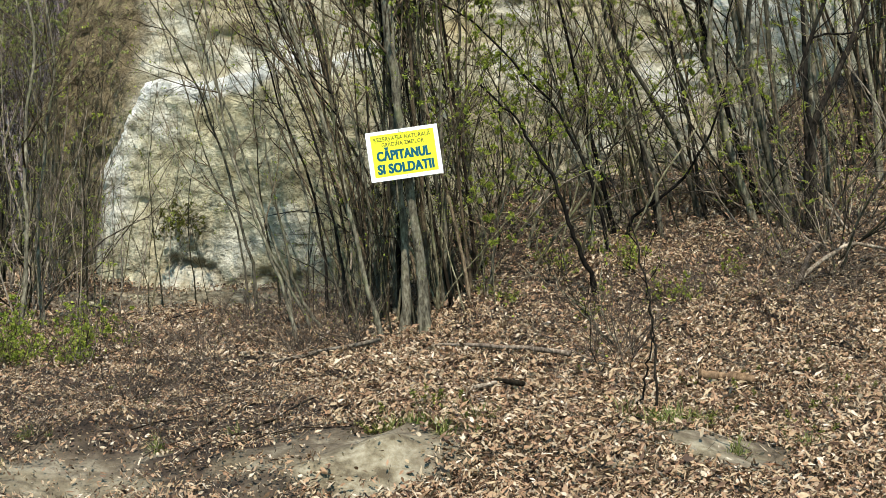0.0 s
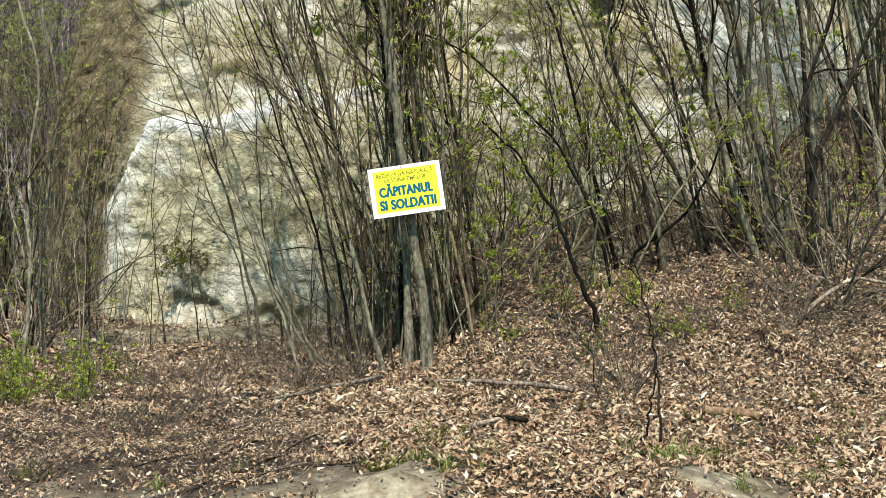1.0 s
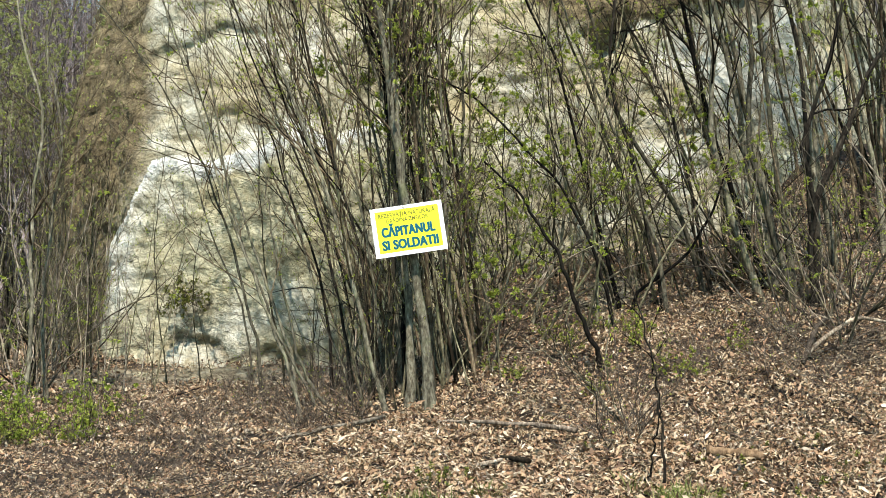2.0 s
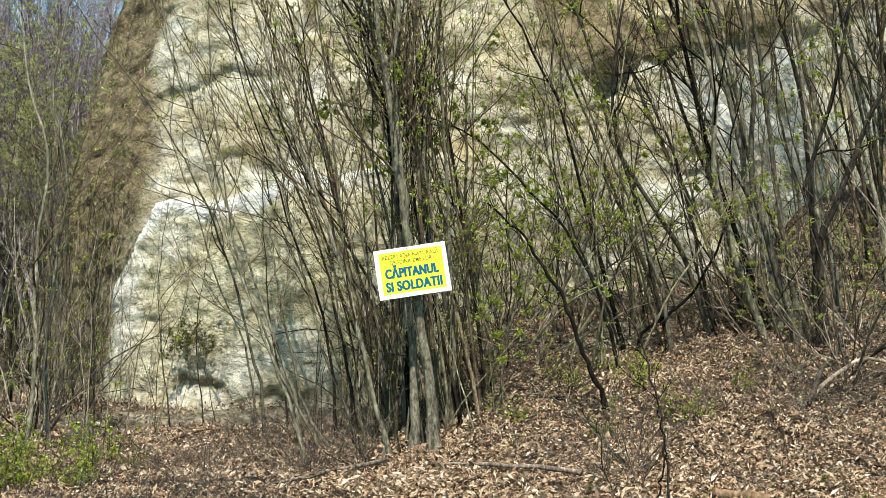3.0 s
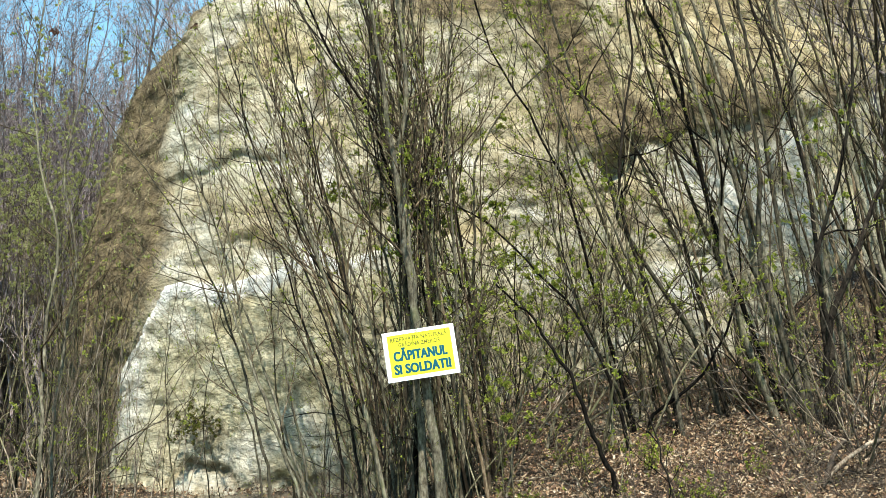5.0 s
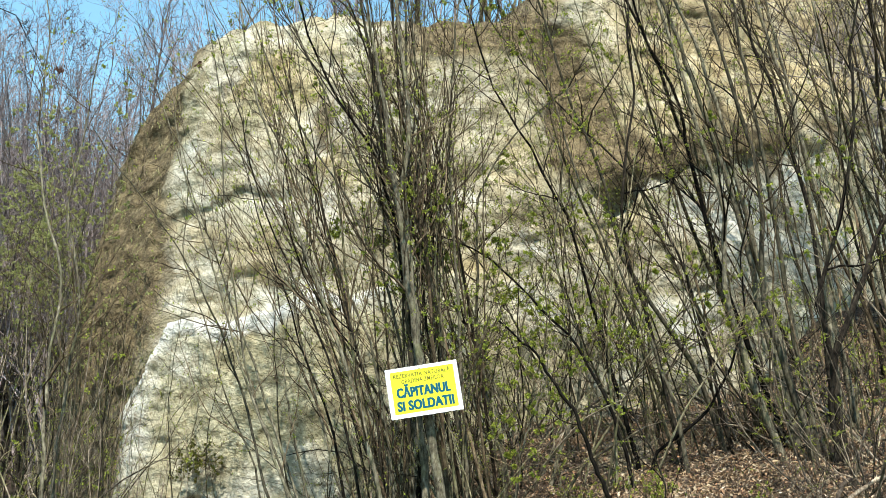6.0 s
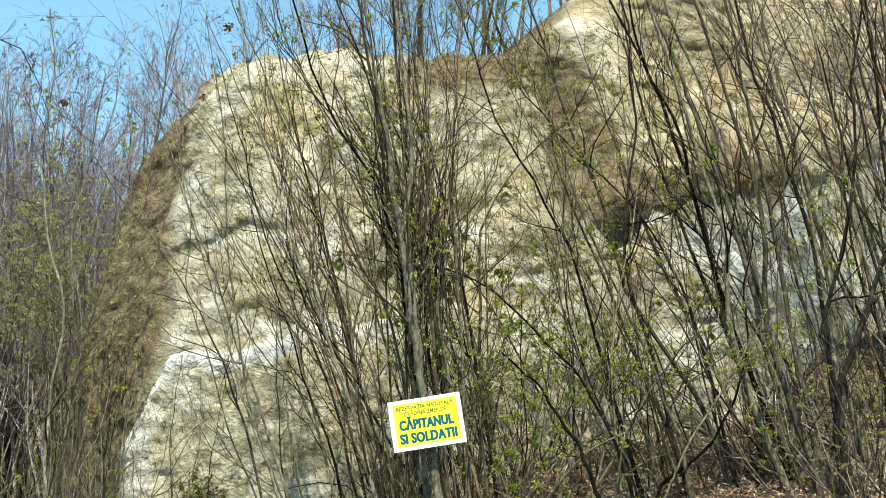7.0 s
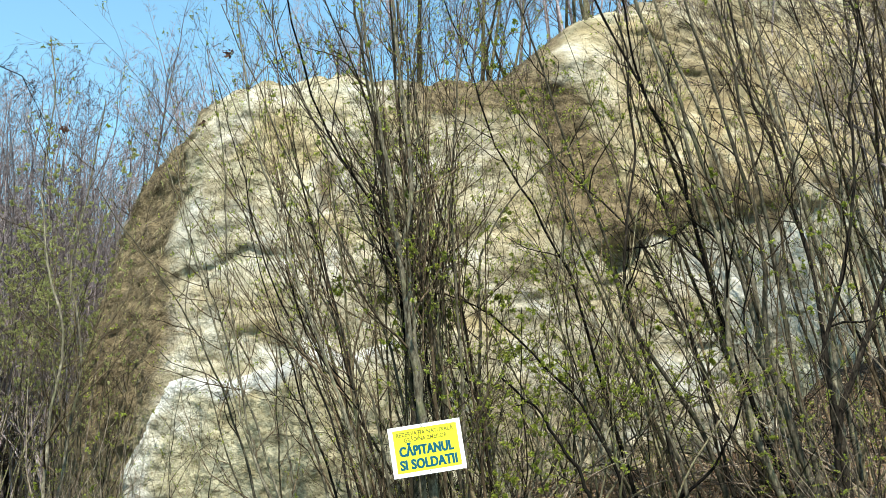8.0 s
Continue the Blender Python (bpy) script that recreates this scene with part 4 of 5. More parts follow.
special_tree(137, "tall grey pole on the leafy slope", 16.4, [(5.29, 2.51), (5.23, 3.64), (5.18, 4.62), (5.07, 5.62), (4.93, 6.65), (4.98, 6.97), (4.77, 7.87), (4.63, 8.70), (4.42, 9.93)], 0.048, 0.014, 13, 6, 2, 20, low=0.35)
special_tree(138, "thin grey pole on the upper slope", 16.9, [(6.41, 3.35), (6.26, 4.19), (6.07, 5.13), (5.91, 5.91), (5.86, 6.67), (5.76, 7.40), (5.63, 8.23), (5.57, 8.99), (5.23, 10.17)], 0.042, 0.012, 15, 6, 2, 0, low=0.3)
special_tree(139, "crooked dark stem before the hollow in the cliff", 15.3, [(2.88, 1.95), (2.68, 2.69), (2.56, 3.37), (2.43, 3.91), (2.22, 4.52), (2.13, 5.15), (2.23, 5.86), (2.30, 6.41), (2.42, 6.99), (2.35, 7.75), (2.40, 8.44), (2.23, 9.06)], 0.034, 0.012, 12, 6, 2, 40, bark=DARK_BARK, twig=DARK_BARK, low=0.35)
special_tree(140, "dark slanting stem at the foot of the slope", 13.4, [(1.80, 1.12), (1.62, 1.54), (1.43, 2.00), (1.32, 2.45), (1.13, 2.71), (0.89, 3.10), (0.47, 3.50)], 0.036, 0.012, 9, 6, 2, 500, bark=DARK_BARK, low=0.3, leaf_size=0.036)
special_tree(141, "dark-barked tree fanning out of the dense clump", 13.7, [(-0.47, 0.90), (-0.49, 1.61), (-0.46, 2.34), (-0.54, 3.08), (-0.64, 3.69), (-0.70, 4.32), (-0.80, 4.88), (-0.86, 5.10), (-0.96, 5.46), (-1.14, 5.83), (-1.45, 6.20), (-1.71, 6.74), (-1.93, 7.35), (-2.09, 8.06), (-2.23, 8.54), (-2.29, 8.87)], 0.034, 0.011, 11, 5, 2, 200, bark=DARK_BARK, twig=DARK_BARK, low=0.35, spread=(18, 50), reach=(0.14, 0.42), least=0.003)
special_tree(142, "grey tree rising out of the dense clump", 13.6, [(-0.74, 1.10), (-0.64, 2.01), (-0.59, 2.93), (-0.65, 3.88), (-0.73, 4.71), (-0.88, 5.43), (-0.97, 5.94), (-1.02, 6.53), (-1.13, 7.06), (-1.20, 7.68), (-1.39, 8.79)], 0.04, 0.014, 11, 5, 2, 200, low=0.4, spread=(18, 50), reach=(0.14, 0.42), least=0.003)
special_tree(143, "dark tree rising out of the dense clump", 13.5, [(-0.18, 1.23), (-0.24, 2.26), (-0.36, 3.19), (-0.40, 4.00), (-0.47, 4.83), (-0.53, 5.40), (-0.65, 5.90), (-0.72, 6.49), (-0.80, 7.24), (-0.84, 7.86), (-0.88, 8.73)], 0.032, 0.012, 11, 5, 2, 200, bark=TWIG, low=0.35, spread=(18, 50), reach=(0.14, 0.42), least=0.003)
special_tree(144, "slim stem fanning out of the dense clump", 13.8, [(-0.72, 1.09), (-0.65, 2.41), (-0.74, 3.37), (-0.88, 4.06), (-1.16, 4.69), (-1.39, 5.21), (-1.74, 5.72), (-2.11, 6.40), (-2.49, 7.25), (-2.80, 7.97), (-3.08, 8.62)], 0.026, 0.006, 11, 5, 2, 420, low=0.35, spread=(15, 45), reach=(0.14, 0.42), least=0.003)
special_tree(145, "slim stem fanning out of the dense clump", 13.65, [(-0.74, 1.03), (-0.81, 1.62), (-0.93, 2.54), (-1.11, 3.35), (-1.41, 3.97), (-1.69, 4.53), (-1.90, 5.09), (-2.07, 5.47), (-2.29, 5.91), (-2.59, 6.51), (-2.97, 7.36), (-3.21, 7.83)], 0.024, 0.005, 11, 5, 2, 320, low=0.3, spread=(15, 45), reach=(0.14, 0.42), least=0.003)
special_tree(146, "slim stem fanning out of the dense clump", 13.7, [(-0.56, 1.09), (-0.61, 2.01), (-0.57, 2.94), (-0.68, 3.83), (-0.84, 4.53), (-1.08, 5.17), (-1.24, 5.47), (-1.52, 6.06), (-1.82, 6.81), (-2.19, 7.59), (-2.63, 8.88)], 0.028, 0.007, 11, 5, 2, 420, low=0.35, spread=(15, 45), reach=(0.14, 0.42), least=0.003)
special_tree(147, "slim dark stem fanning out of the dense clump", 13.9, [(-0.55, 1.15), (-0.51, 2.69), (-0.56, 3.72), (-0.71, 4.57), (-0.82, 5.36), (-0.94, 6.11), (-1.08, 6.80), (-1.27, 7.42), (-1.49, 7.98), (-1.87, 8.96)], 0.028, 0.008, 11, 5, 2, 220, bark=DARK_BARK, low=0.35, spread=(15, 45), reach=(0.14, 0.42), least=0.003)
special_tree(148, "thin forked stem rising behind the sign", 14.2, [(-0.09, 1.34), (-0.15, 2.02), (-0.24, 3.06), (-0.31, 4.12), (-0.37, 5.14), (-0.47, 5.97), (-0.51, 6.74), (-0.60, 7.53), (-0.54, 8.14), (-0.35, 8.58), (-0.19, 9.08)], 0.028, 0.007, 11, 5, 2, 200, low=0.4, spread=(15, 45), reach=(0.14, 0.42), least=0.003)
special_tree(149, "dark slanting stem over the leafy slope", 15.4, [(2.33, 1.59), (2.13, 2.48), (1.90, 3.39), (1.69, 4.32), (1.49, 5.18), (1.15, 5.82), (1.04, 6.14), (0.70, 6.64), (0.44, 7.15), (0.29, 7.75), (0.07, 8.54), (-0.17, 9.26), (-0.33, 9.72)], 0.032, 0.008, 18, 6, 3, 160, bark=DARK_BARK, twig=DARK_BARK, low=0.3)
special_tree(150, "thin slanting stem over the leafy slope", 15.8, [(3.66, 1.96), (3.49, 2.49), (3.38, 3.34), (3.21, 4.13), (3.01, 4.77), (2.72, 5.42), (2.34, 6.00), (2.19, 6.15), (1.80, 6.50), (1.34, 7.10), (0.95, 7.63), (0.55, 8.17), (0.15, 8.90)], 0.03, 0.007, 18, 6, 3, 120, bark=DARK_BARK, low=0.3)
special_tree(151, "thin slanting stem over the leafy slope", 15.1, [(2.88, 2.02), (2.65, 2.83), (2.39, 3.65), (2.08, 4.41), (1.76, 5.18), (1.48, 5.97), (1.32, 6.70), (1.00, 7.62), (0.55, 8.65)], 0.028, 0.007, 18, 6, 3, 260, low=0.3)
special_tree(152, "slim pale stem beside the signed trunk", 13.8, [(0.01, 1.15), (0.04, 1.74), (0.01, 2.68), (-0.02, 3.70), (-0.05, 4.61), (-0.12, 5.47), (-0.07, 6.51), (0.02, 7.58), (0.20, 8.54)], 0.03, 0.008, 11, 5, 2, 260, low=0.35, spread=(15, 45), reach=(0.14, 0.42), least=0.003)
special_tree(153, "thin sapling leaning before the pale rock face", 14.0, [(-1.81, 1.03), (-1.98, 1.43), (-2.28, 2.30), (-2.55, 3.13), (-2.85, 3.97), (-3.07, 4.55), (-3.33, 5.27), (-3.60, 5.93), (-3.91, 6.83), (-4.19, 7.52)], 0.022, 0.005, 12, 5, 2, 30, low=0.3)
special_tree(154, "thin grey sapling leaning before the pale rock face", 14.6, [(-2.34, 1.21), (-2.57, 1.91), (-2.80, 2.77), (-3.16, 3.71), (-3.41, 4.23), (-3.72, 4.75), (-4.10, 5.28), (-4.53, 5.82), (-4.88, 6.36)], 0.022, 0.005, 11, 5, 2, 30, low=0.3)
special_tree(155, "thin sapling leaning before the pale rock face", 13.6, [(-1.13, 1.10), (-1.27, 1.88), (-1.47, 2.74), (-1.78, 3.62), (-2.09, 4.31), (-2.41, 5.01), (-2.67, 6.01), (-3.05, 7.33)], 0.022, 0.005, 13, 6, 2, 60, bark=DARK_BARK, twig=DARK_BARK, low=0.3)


# ---- the sign ----
def box(bm, size, centre, bevel=0.0):
    r = bmesh.ops.create_cube(bm, size=1.0, matrix=Matrix.Translation(centre) @ Matrix.Diagonal((*size, 1)))
    if bevel:
        edges = {e for v in r["verts"] for e in v.link_edges}
        bmesh.ops.bevel(bm, geom=list(edges), offset=bevel, segments=2, affect="EDGES")


def lettering(text, width, height, x, z, thick, bold, material, parent):
    """One line of raised capitals; bold sets a second and third stroke beside each one."""
    cu = bpy.data.curves.new("lettering", "FONT")
    cu.body, cu.extrude, cu.offset, cu.align_x, cu.resolution_u, cu.space_character = text, 0.002, thick, "CENTER", 4, 1.06
    tmp = bpy.data.objects.new("lettering", cu)
    scene.collection.objects.link(tmp)
    bpy.context.view_layer.update()
    me = bpy.data.meshes.new_from_object(tmp.evaluated_get(bpy.context.evaluated_depsgraph_get()))
    bpy.data.objects.remove(tmp)
    co = np.empty(len(me.vertices) * 3, np.float32)
    me.vertices.foreach_get("co", co)
    co = co.reshape(-1, 3)
    caps = 0.73
    out = np.stack([(co[:, 0] - (co[:, 0].min() + co[:, 0].max()) / 2) * (width - 2 * bold) / np.ptp(co[:, 0]) + x, -0.0052 - 0.6 * co[:, 2], co[:, 1] * height / caps + z - height / 2], -1)
    me.vertices.foreach_set("co", out.astype(np.float32).ravel())
    bm = bmesh.new()
    bm.from_mesh(me)
    for k in ((-1, 1) if bold else ()):
        extra = bmesh.ops.duplicate(bm, geom=bm.verts[:len(out)] + bm.edges[:len(me.edges)] + bm.faces[:len(me.polygons)])
        bmesh.ops.translate(bm, vec=(k * bold, -0.0002 * (k + 2), 0), verts=[v for v in extra["geom"] if isinstance(v, bmesh.types.BMVert)])
        bm.verts.ensure_lookup_table(), bm.edges.ensure_lookup_table(), bm.faces.ensure_lookup_table()
    part("lettering", bm_mesh("lettering", bm, material), parent)


def build_sign():
    root = new("sign")
    bm = bmesh.new()
    box(bm, (0.80, 0.004, 0.55), (0, 0, 0), 0.0012)
    board = part("board", bm_mesh("board", bm, SIGN_WHITE), root, "white enamelled board")
    bm = bmesh.new()
    box(bm, (0.705, 0.003, 0.465), (0.002, -0.0025, 0.004), 0.0008)
    field = part("field", bm_mesh("field", bm, SIGN_YELLOW), root, "bright yellow painted field")
    lettering("REZERVAȚIA NATURALĂ", 0.63, 0.046, 0.0, 0.186, 0.02, 0.0, SIGN_OLIVE, field)
    lettering("GRĂDINA ZMEILOR", 0.47, 0.046, 0.0, 0.122, 0.02, 0.0, SIGN_OLIVE, field)
    lettering("CĂPITANUL", 0.60, 0.106, -0.005, 0.004, 0.03, 0.0045, SIGN_BLUE, field)
    lettering("SI SOLDATII", 0.63, 0.106, 0.0, -0.142, 0.03, 0.0045, SIGN_BLUE, field)
    for x, z in ((-0.02, 0.24), (0.0, -0.24)):
        bm = bmesh.new()
        bmesh.ops.create_uvsphere(bm, u_segments=10, v_segments=6, radius=0.008, matrix=Matrix.Translation((x, -0.003, z)))
        part("nail_head", bm_mesh("nail_head", bm, STEEL), board)
    root.matrix_basis = pose(-0.428, 12.72, 2.655, 0, -8.2, 0)
    tagged(root, "tilted white-edged yellow sign with blue lettering nailed to a trunk", "sign")


build_sign()


# ---- shrubs, brambles, grass ----
def shrub(seed, name, stems, tall, leaves, leaf_size, leaf_mat, twig, spread=(10, 60), twigs=5, fine=3, thick=0.008, rise=0.04, wobble=0.12):
    r = np.random.default_rng(seed)
    az, ang = r.uniform(0, 2 * np.pi, stems), np.radians(r.uniform(*spread, stems))
    ways = np.stack([np.cos(az) * np.sin(ang), np.sin(az) * np.sin(ang), np.cos(ang)], -1)
    starts = np.stack([r.normal(0, 0.06, stems) * tall, r.normal(0, 0.06, stems) * tall, np.full(stems, -0.03)], -1)
    p = grow(r, starts, ways, tall * r.uniform(0.6, 1.15, stems), 9, rise, wobble)
    rad = thick * r.uniform(0.6, 1.2, stems)[:, None] * np.linspace(1, 0.3, 9)
    root, tips = new(name), []
    for k in range(stems):
        one, thin_one = p[k:k + 1], rad[k:k + 1]
        p2, r2 = shoots(r, one, thin_one, twigs, 0.15, 0.98, (20, 60), (0.2, 0.5), 6, 0.02, 0.16, 0.7)
        pieces = [tubes(one, thin_one, 5), tubes(p2, r2, 3)]
        last = p2
        if fine:
            last, r3 = shoots(r, p2, r2, fine, 0.2, 0.98, (20, 65), (0.3, 0.6), 4, 0.02, 0.16, 0.75)
            pieces.append(tubes(last, r3, 3))
        tips.append(last)
        part("stem", array_mesh("stem", *joined(pieces), twig), root)
    if leaves:
        part("foliage", array_mesh("foliage", *leaf_quads(r, along_points(r, np.concatenate(tips), leaves, 0.1), leaf_size, 0.1), leaf_mat, False), root)
    return root


def tuft(seed, blades, tall, material, name):
    r = np.random.default_rng(seed)
    az, ang = r.uniform(0, 2 * np.pi, blades), np.radians(r.uniform(5, 65, blades))
    way = np.stack([np.cos(az) * np.sin(ang), np.sin(az) * np.sin(ang), np.cos(ang)], -1)
    side = np.stack([-np.sin(az), np.cos(az), 0 * az], -1)
    p = grow(r, np.stack([r.normal(0, 0.05, blades), r.normal(0, 0.05, blades), 0 * az - 0.01], -1), way, tall * r.uniform(0.5, 1.2, blades), 4, -0.22, 0.08)
    wd = np.array([0.0045, 0.004, 0.003, 0.0006])[None, :, None] * side[:, None]
    v = np.stack([p - wd, p + wd], 2)
    i = np.arange(blades * 8).reshape(blades, 4, 2)
    f = np.stack([i[:, :-1, 0], i[:, :-1, 1], i[:, 1:, 1], i[:, 1:, 0]], -1).reshape(-1, 4)
    return new(name, array_mesh(name, v.reshape(-1, 3), f, material, False))


thin = [shrub(200 + k, "hazel_bush", 7, 3.4, 700, 0.026, FRESH, BROWN_BARK, (10, 58), 6, 3, 0.016, 0.02, 0.17) for k in range(3)]
thin.append(shrub(204, "hazel_bush", 7, 3.0, 1900, 0.027, FRESH, BROWN_BARK, (8, 55), 6, 3, 0.014, 0.02, 0.16))
scrub = [shrub(210 + k, "scrub_bush", 8, 1.2, 25, 0.03, FRESH, BRAMBLE, (10, 65), 6, 3, 0.008, 0.0, 0.13) for k in range(3)]
bramble = [shrub(220 + k, "bramble", 7, 1.2, 0, 0.03, FRESH, BRAMBLE, (36, 84), 5, 3, 0.0058, -0.015, 0.14) for k in range(3)]
green = [shrub(230 + k, "green_bush", 9, 0.62, 620, 0.036, FRESH, TWIG, (5, 60), 6, 2, 0.006, 0.02, 0.12) for k in range(2)]
brush = [shrub(240 + k, "brushwood", 8, 1.7, 0, 0.03, FRESH, DEAD_WOOD, (62, 88), 5, 2, 0.011, -0.012, 0.08) for k in range(2)]
# dense near-black twigs, added to stand in for shaded hollows under the stems
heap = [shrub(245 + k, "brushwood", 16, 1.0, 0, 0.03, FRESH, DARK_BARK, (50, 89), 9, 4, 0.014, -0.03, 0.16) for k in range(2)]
ivy = shrub(250, "ivy_bush", 8, 0.42, 520, 0.036, SHRUB_LEAF, TWIG, (30, 88), 5, 1, 0.006, -0.02, 0.14)
herb = [shrub(260 + k, "herb", 9, 0.12, 110, 0.016, SHRUB_LEAF, TWIG, (15, 70), 3, 0, 0.003, 0.0, 0.1) for k in range(2)]
twiglet = [shrub(270 + k, "seedling", 3, 0.8, 4, 0.03, FRESH, BRAMBLE, (4, 22), 4, 2, 0.005, 0.03, 0.08) for k in range(2)]

ur = np.random.default_rng(9)
plant(thin, grove(ur, 16, (0.6, 6.0), (13.9, 17.6), (-7, 9), (0, 6), (0.55, 1.15)), "many-stemmed hazel bush with swelling green buds on the slope", "hazel bushes", "bush")
plant(thin, grove(ur, 6, (-1.5, 0.5), (13.6, 16), (-3, 8), (0, 5), (0.7, 1.2)), "many-stemmed hazel bush in the clump behind the sign", "hazel bushes", "bush")
plant(thin, grove(ur, 11, (-6.6, -3.9), (13.4, 17), (2, 6), (0, 5), (0.5, 1.0), -0.31), "many-stemmed hazel bush in the thicket by the cliff", "hazel bushes", "bush")
plant(scrub, grove(ur, 3, (1.45, 1.85), (10.5, 11.3), (-26, 7), (0, 8), (0.7, 1.0)), "low tangled scrub bush on the leafy bank", "scrub bushes", "bush")
plant(scrub, grove(ur, 30, (0.5, 5.4), (12.4, 16.2), (-8, 14), (0, 10), (0.45, 1.0)), "low tangled scrub bush under the saplings", "scrub bushes", "bush")
plant(scrub, grove(ur, 22, (-2.6, -0.7), (12.6, 14.4), (0, 10), (0, 8), (0.5, 0.9)), "low tangled scrub bush beside the clump", "scrub bushes", "bush")
plant(bramble, grove(ur, 46, (-3.9, -0.9), (9.2, 13.2), (0, 6), (0, 6), (0.5, 1.1)), "leafless arching bramble on the leaf litter", "brambles", "bramble")
plant(bramble, grove(ur, 14, (0.8, 4.4), (9.6, 13.5), (0, 6), (0, 6), (0.4, 0.9)), "leafless arching bramble among the leaves", "brambles", "bramble")
plant(bramble, grove(ur, 26, (-3.5, -1.1), (7.9, 9.8), (0, 6), (0, 6), (0.22, 0.5)), "low tangle of dead bramble on the clay bank", "brambles", "bramble")
plant(green, grove(ur, 15, (-4.6, -3.3), (10.6, 12.3), (0, 6), (0, 6), (0.7, 1.15)), "low bush in fresh yellow-green leaf", "green bushes", "bush")
plant(green, grove(ur, 14, (0.3, 3.4), (12.6, 14.8), (0, 8), (0, 8), (0.4, 0.8)), "small bush with fresh green leaves on the slope", "green bushes", "bush")
plant(brush, grove(ur, 14, (0.6, 4.2), (12.0, 15.5), (0, 8), (0, 8), (0.35, 0.8)), "thin dry brushwood scattered over the slope", "brushwood", "brushwood")
plant(brush, grove(ur, 12, (4.1, 5.7), (13.2, 14.6), (0, 8), (0, 8), (0.6, 1.0)), "heap of pale dead brushwood on the slope", "brushwood", "brushwood")
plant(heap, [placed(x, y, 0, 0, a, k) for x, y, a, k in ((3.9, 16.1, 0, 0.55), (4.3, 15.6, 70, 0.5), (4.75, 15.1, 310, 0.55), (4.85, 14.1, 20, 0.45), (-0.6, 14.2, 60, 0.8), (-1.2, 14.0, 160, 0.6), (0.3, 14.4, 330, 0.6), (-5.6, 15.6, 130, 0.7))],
      "dark twig heap standing in for a shaded hollow", "brushwood", "brushwood")


def ledge_spots(count, xs, zs):
    """Stands on the earthy parts of the cliff."""
    v, so = CLIFF.reshape(-1, 3), SOIL.ravel()
    near = np.where((so > 0.6) & (v[:, 0] > xs[0]) & (v[:, 0] < xs[1]) & (v[:, 2] > zs[0]) & (v[:, 2] < zs[1]) & (v[:, 1] < 24))[0]
    return [placed(*map(float, v[k, :2]), ur.normal(0, 12), ur.normal(-28, 10), ur.uniform(0, 360), ur.uniform(0.4, 0.8), z=float(v[k, 2])) for k in ur.choice(near, count)]


plant(scrub[:2] + bramble[:1], ledge_spots(34, (-8.0, -4.9), (1.8, 8.5)), "tangled scrub bush rooted in the cliff's brown flank", "scrub bushes", "bush")
plant(scrub[1:] + bramble[1:], ledge_spots(16, (0.4, 2.4), (8.9, 10.9)), "tangled scrub bush rooted in the gully of the cliff", "scrub bushes", "bush")
plant([ivy], [placed(-4.05 + dx, 17.62, 0, -60, a, 0.9, z=2.0 + dz) for dx, dz, a in ((0, 0, 0), (0.18, -0.08, 120), (-0.12, 0.1, 220), (0.05, 0.05, 60), (-0.05, -0.1, 170), (0.12, 0.06, 300))], "green ivy bush rooted in the rock face", "ivy on the cliff", "ivy")
plant(herb, grove(ur, 8, (1.5, 1.95), (8.6, 9.0), (0, 5), (0, 5), (1.0, 1.6)) + grove(ur, 16, (-0.6, 0.5), (8.3, 9.1), (0, 5), (0, 5), (0.8, 1.4)) + grove(ur, 18, (1.2, 3.6), (7.9, 11.0), (0, 5), (0, 5), (0.8, 1.3)),
      "small green herb among dead leaves", "herbs", "herb")
plant(twiglet, grove(ur, 7, (-3.4, -1.6), (9.0, 11.5), (-4, 8), (0, 8), (0.5, 1.0)) + grove(ur, 8, (2.4, 4.2), (8.6, 12.0), (-4, 8), (0, 8), (0.4, 0.9)), "leafless seedling on the bank", "seedlings", "seedling")

blades = [tuft(300 + k, 70, 0.22, GRASS, "grass_tuft") for k in range(2)]
for k in range(2):
    blades[k].name = "grass_tuft"
spots = grove(ur, 12, (-0.65, 0.45), (8.1, 8.9), (0, 5), (0, 5), (0.5, 1.0)) + grove(ur, 12, (1.35, 1.95), (8.75, 9.15), (0, 5), (0, 5), (0.8, 1.2)) + grove(ur, 12, (1.4, 3.4), (8.0, 9.6), (0, 5), (0, 5), (0.8, 1.3)) + grove(ur, 8, (-3.2, 0.8), (7.7, 9.4), (0, 5), (0, 5), (0.4, 0.8))
plant(blades, spots, "tuft of green and straw-coloured grass on the bank", "grass tufts", "grass tuft")


def stone(seed, size, flat):
    """A broken piece of the cliff's rock, flattened and chipped."""
    r = np.random.default_rng(seed)
    bm = bmesh.new()
    bmesh.ops.create_icosphere(bm, subdivisions=3, radius=1.0)
    co = np.array([v.co[:] for v in bm.verts])
    n = 1 + 0.22 * fbm(co * 1.1 + seed, 3) + 0.08 * fbm(co * 3.5 + seed, 2)
    cuts = r.normal(0, 1, (7, 3))
    cuts /= np.linalg.norm(cuts, axis=1, keepdims=True)
    co = co * n[:, None]
    for c in cuts:
        d = co @ c - r.uniform(0.45, 0.8)
        co = co - np.where(d > 0, d, 0)[:, None] * c
    for v, q in zip(bm.verts, co):
        v.co = (q[0] * size, q[1] * size * 0.8, q[2] * size * flat)
    ob = new("stone", bm_mesh("stone", bm, CLIFF_MAT))
    return ob


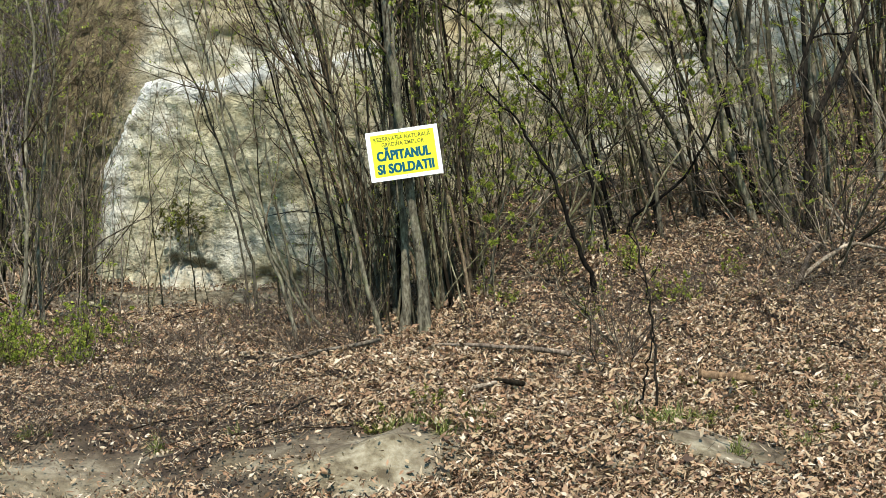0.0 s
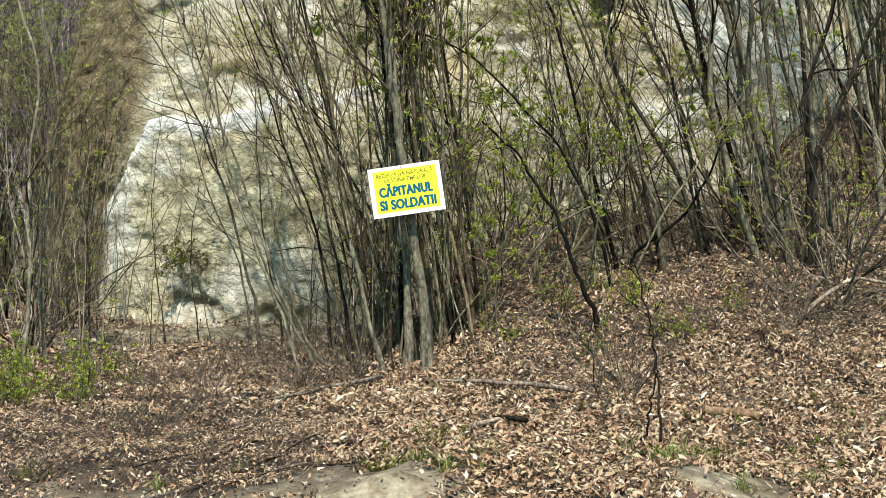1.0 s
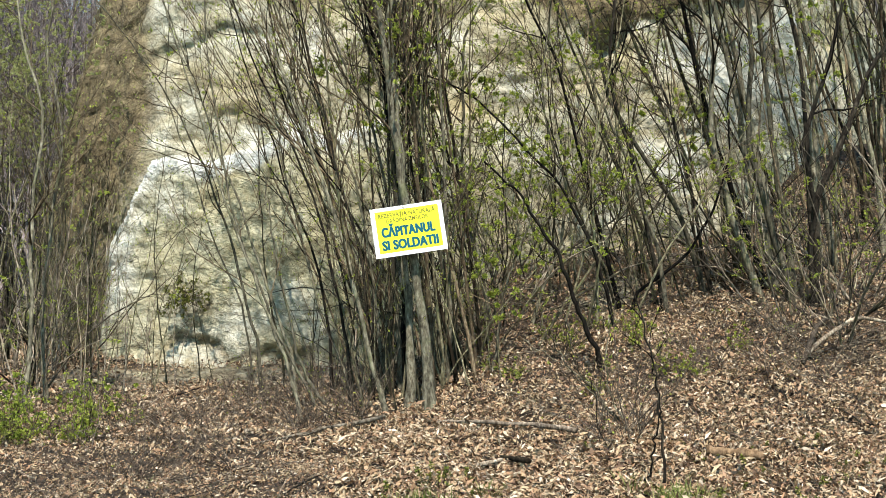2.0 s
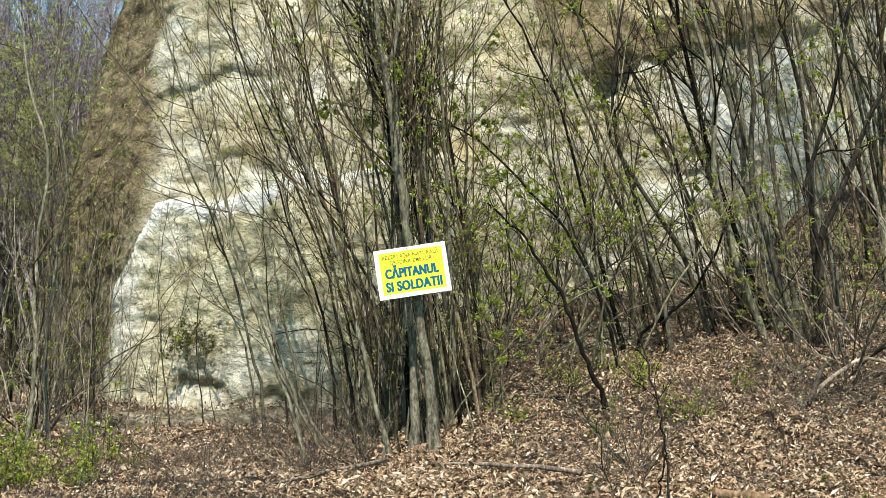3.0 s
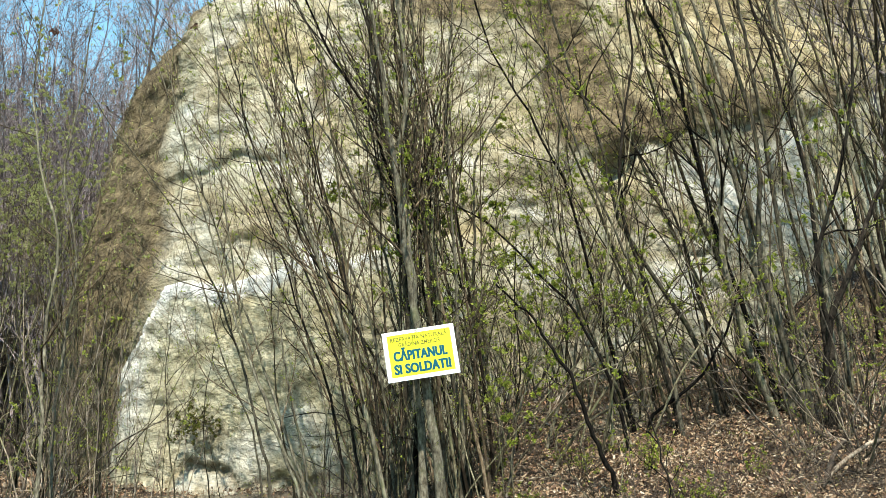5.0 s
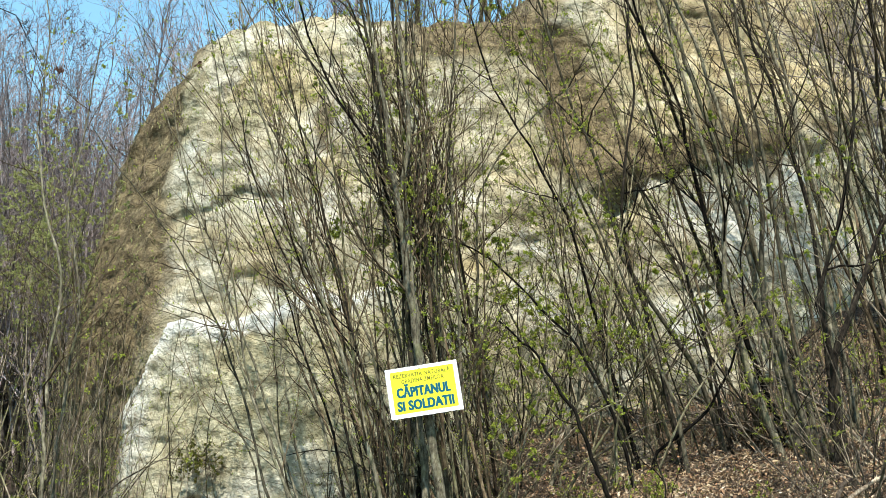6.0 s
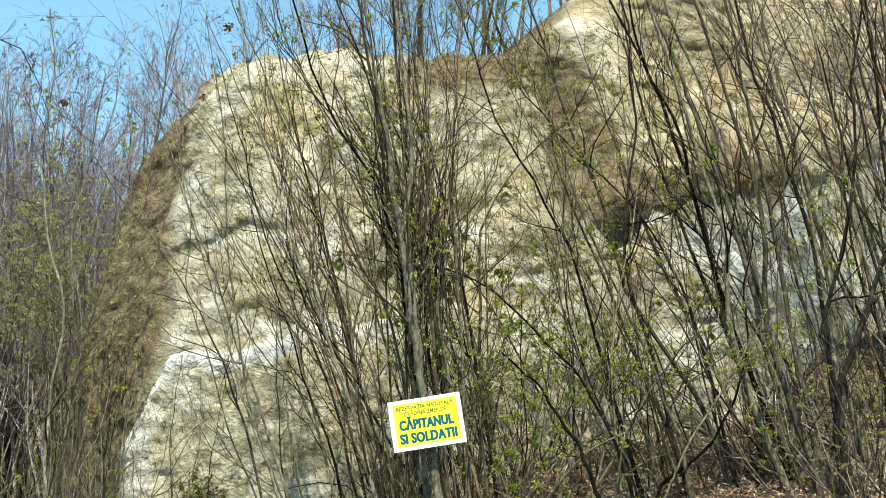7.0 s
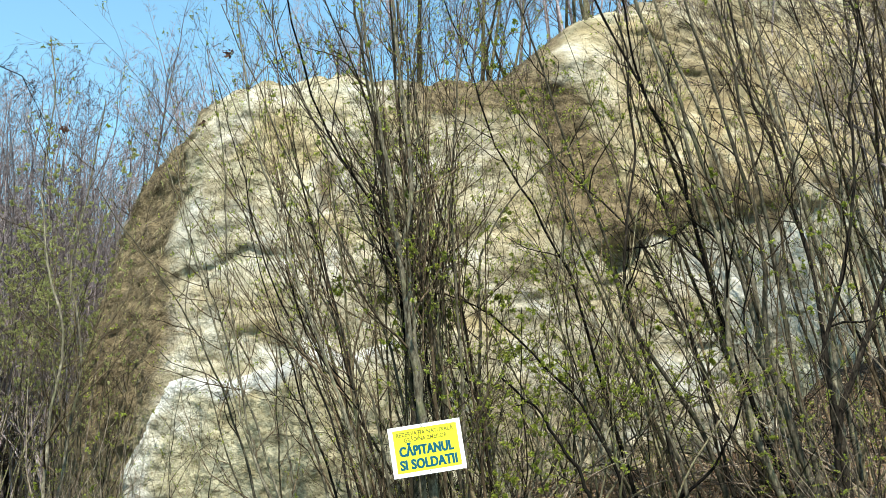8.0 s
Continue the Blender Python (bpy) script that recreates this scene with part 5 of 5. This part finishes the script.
stones = [stone(600 + k, 0.2, f) for k, f in enumerate((0.45, 0.6, 0.35, 0.5))]
plant(stones, grove(ur, 34, (-5.2, -1.9), (15.4, 17.4), (0, 14), (0, 14), (0.25, 1.1)), "pale broken stone at the foot of the cliff", "stones", "stone")
plant(stones, grove(ur, 3, (1.9, 2.7), (14.6, 16.2), (0, 8), (0, 8), (0.6, 1.1)), "pale broken stone on the slope", "stones", "stone")


def withered_clump(seed, x, y, z):
    r = np.random.default_rng(seed)
    ob = new("withered_leaf_clump", array_mesh("withered_leaf_clump", *leaf_quads(r, r.normal(0, 0.022, (22, 3)), 0.06, 0.8), DEAD_CLUMP, False))
    ob.matrix_basis = pose(x, y, z)
    tagged(ob, "dark withered leaves caught in the twigs", "leaf clump", "withered leaf clumps")


for k, (x, y, z) in enumerate([(-3.03, 14.0, 7.94), (-4.76, 13.0, 6.56), (-3.8, 16.0, 7.74)]):
    withered_clump(k, x, y, z)


def build_cliff_grass():
    """Dead grass that hangs on the brown flank, in the gully and along the rim."""
    r = np.random.default_rng(55)
    v, so = CLIFF.reshape(-1, 3), SOIL.ravel()
    near = np.where((so > 0.6) & (v[:, 0] > -9.5) & (v[:, 0] < 9) & (v[:, 1] < 27) & ~((v[:, 0] > 1.9) & (v[:, 0] < 3.9) & (v[:, 2] > 6.0) & (v[:, 2] < 7.9)))[0]
    pick = r.choice(near, 11000)
    at = v[pick] + r.normal(0, 0.04, (len(pick), 3))
    n = len(at)
    way = r.normal(0, 0.55, (n, 3)) + np.array([-0.25, -0.75, -0.1])
    p = grow(r, at - 0.02 * way, way, r.uniform(0.10, 0.34, n), 4, -0.28, 0.1)
    wd = np.array([0.007, 0.006, 0.004, 0.001])[None, :, None] * np.array([1.0, 0.0, 0.15])
    q = np.stack([p - wd, p + wd], 2)
    i = np.arange(n * 8).reshape(n, 4, 2)
    f = np.stack([i[:, :-1, 0], i[:, :-1, 1], i[:, 1:, 1], i[:, 1:, 0]], -1).reshape(-1, 4)
    tagged(new("dry_grass", array_mesh("dry_grass", q.reshape(-1, 3), f, DRY_GRASS, False)), "straw-brown dead grass hanging on the cliff's flank and rim", "dry grass", kind="stuff")


build_cliff_grass()


# ---- fallen wood ----
def fallen(seed, name, label, a, b, r0, r1, twigs, material, category, sag=0.0, lift=0.0):
    r = np.random.default_rng(seed)
    n = 12
    t = np.linspace(0, 1, n)
    x, y = a[0] + (b[0] - a[0]) * t, a[1] + (b[1] - a[1]) * t
    way = math.hypot(b[0] - a[0], b[1] - a[1]) * 0.012
    x, y = x + way * np.cumsum(r.normal(0, 1, n)), y + way * np.cumsum(r.normal(0, 1, n))
    rad = r0 + (r1 - r0) * t
    gz = ground(x, y)
    z = 0.35 * gz + 0.65 * (gz[0] + (gz[-1] - gz[0]) * t) + rad * 0.9 + (0.045 if r0 > 0.013 else 0.015) + lift * t + sag * np.sin(np.pi * t)
    o = np.array([x[0], y[0], z[0]])
    p = np.stack([x, y, z], -1) - o
    root = new(name)
    v, f = tubes(p[None], (rad * (1 + 0.12 * r.normal(0, 1, n)))[None], 9)
    me = array_mesh("stem", v, f, material)
    bm = bmesh.new()
    bm.from_mesh(me)
    bmesh.ops.holes_fill(bm, edges=[e for e in bm.edges if e.is_boundary], sides=12)
    bm.to_mesh(me)
    bm.free()
    part("stem", me, root)
    if twigs:
        p2, r2 = shoots(r, p[None], rad[None], twigs, 0.1, 0.98, (25, 65), (0.12, 0.35), 6, 0.01, 0.12, 0.5, 0.002)
        for k in range(twigs):
            part("twig", array_mesh("twig", *tubes(p2[k:k + 1], r2[k:k + 1], 4), material), root)
    root.matrix_basis = Matrix.Translation(o)
    return tagged(root, label, category, "fallen wood")


fallen(401, "fallen_branch", "dark fallen branch lying on the leaves below the sign", (-0.1, 12.3), (1.2, 11.2), 0.014, 0.03, 6, BRAMBLE, "branch", 0.03, 0.06)
fallen(402, "fallen_branch", "short dark fallen branch among the leaves", (0.47, 10.6), (0.75, 9.85), 0.022, 0.03, 4, TWIG, "branch", 0.0, 0.05)
fallen(403, "fallen_branch", "thin grey fallen branch half buried in leaves", (-0.02, 9.8), (0.46, 10.3), 0.016, 0.024, 2, DEAD_WOOD, "branch")
fallen(404, "log", "short bare reddish-brown log in the leaf litter", (2.34, 10.5), (2.78, 10.25), 0.055, 0.042, 0, LOG_WOOD, "log")
fallen(405, "log", "short bare brown log in the leaf litter", (1.75, 10.75), (2.12, 10.7), 0.035, 0.03, 0, LOG_WOOD, "log")
fallen(406, "fallen_branch", "long dry branch slanting down the bank", (-0.75, 12.6), (-2.0, 10.4), 0.026, 0.008, 8, DEAD_WOOD, "branch")
fallen(407, "fallen_branch", "thin dry branch slanting down the bank", (-1.6, 9.6), (-2.1, 8.0), 0.012, 0.006, 4, DEAD_WOOD, "branch")
fallen(408, "fallen_branch", "thin dry branch slanting down the bank", (-1.2, 9.2), (-1.65, 7.7), 0.012, 0.006, 4, TWIG, "branch")
fallen(409, "fallen_branch", "pale dead branch propped on the brushwood", (4.15, 13.5), (5.5, 14.0), 0.03, 0.016, 8, DEAD_WOOD, "branch", 0.25, 0.2)
fallen(410, "fallen_branch", "brown dead branch propped on the brushwood", (4.1, 13.4), (4.6, 14.1), 0.034, 0.02, 4, BRAMBLE, "branch", 0.1, 0.25)
fallen(411, "fallen_branch", "pale stripped stick on the leaves", (-1.95, 11.2), (-1.55, 11.9), 0.016, 0.012, 1, DEAD_WOOD, "branch")
fallen(412, "fallen_branch", "thin stick on the clay edge", (-0.75, 8.75), (-0.35, 8.9), 0.010, 0.008, 0, DEAD_WOOD, "branch")
fr = np.random.default_rng(42)
for k in range(90):
    y = fr.uniform(8.0, 16.0)
    x, a, ln = fr.uniform(-0.36, 0.40) * y, fr.uniform(0, math.pi), fr.uniform(0.25, 0.9)
    fallen(420 + k, "stick", "thin dry stick lying on the leaves", (x, y), (x + ln * math.cos(a), y + ln * math.sin(a)), fr.uniform(0.005, 0.012), 0.004, int(fr.integers(0, 4)), (DEAD_WOOD, TWIG, DARK_BARK)[k % 3], "stick", 0.02, 0.03)
for k in range(34):
    y = fr.uniform(7.7, 10.2)
    x, a, ln = fr.uniform(-0.39, -0.10) * y, math.radians(fr.normal(52, 22)), fr.uniform(0.3, 1.0)
    fallen(600 + k, "dead_stalk", "dead brown stalk lying on the clay bank", (x, y), (x + ln * math.cos(a), y + ln * math.sin(a)), fr.uniform(0.003, 0.006), 0.002, int(fr.integers(0, 4)), (BRAMBLE, TWIG, BRAMBLE)[k % 3], "stalk", 0.03, 0.08)


# ---- leaf litter ----
def build_litter():
    r = np.random.default_rng(77)
    n = 760000
    y = 6.9 + 14.5 * r.uniform(0, 1, n) ** 1.45
    x = r.uniform(-0.46, 0.46, n) * (y + 1.0)
    clay = np.clip(clay_cover(x, y) + 0.35 * rock_cover(x, y), 0, 1)
    patch = 0.5 + 0.5 * fbm(np.stack([x * 0.9, y * 0.9, 0 * x + 2], -1), 3)
    keep = r.uniform(0, 1, n) < (1 - np.where(y > 15, 0.96, np.where(x < -1.6, 0.66, 0.985)) * clay) * np.clip(0.45 + 0.55 * patch, 0, 1) * np.where(y < 13, 0.8, 0.72) * (1 - 0.55 * smooth(9.8, 8.4, y - 0.25 * (x + 1.5)) * smooth(0.2, -1.2, x)) * (1 - 0.42 * smooth(-0.4, -1.6, x) * smooth(14, 11.5, y))
    x, y = x[keep], y[keep]
    n = len(x)
    L, Wd = r.uniform(0.022, 0.06, n) * np.where(r.uniform(0, 1, n) < 0.12, 1.4, 1.0), r.uniform(0.3, 0.7, n)
    L = L * np.where((x < -0.9) & (y < 10.6), 0.68, 1.0)
    straw = r.uniform(0, 1, n) < 0.4
    L, Wd = np.where(straw, L * 1.5, L), np.where(straw, r.uniform(0.07, 0.2, n), Wd)
    az, tip, roll = r.uniform(0, 2 * np.pi, n), r.normal(0, 0.6, n), r.normal(0, 1.0, n)
    ca, sa = np.cos(az), np.sin(az)
    u = np.stack([ca * np.cos(tip), sa * np.cos(tip), np.sin(tip)], -1)
    v = np.stack([-sa * np.cos(roll), ca * np.cos(roll), np.sin(roll)], -1)
    w = np.cross(u, v)
    c = np.stack([x, y, ground(x, y) + r.uniform(0.006, 0.05, n) + 0.07 * np.maximum(0, fbm(np.stack([x * 5, y * 5, 0 * x + 31], -1), 2))], -1)
    curl = r.uniform(-0.3, 0.9, n)[:, None]
    l, h = L[:, None], (L * Wd * 0.5)[:, None]
    side = v * h
    pts = [c - u * l * 0.5 + w * l * curl * 0.5, c - u * l * 0.15 + side + w * l * curl * 0.9, c + u * l * 0.2 + side * 0.8 + w * l * curl * 0.7,
           c + u * l * 0.5 + w * l * curl, c + u * l * 0.16 - side * 0.85 + w * l * curl * 0.8, c - u * l * 0.18 - side * 0.9 + w * l * curl * 0.6]
    V = np.stack(pts, 1).reshape(-1, 3)
    i = np.arange(n)[:, None] * 6
    F = np.concatenate([i + np.array([[0, 3, 2, 1]]), i + np.array([[0, 5, 4, 3]])])
    tagged(new("leaf_litter", array_mesh("leaf_litter", V, F, LITTER, False)), "dry brown and tan fallen leaves covering the slope", "leaf litter", kind="stuff")


build_litter()
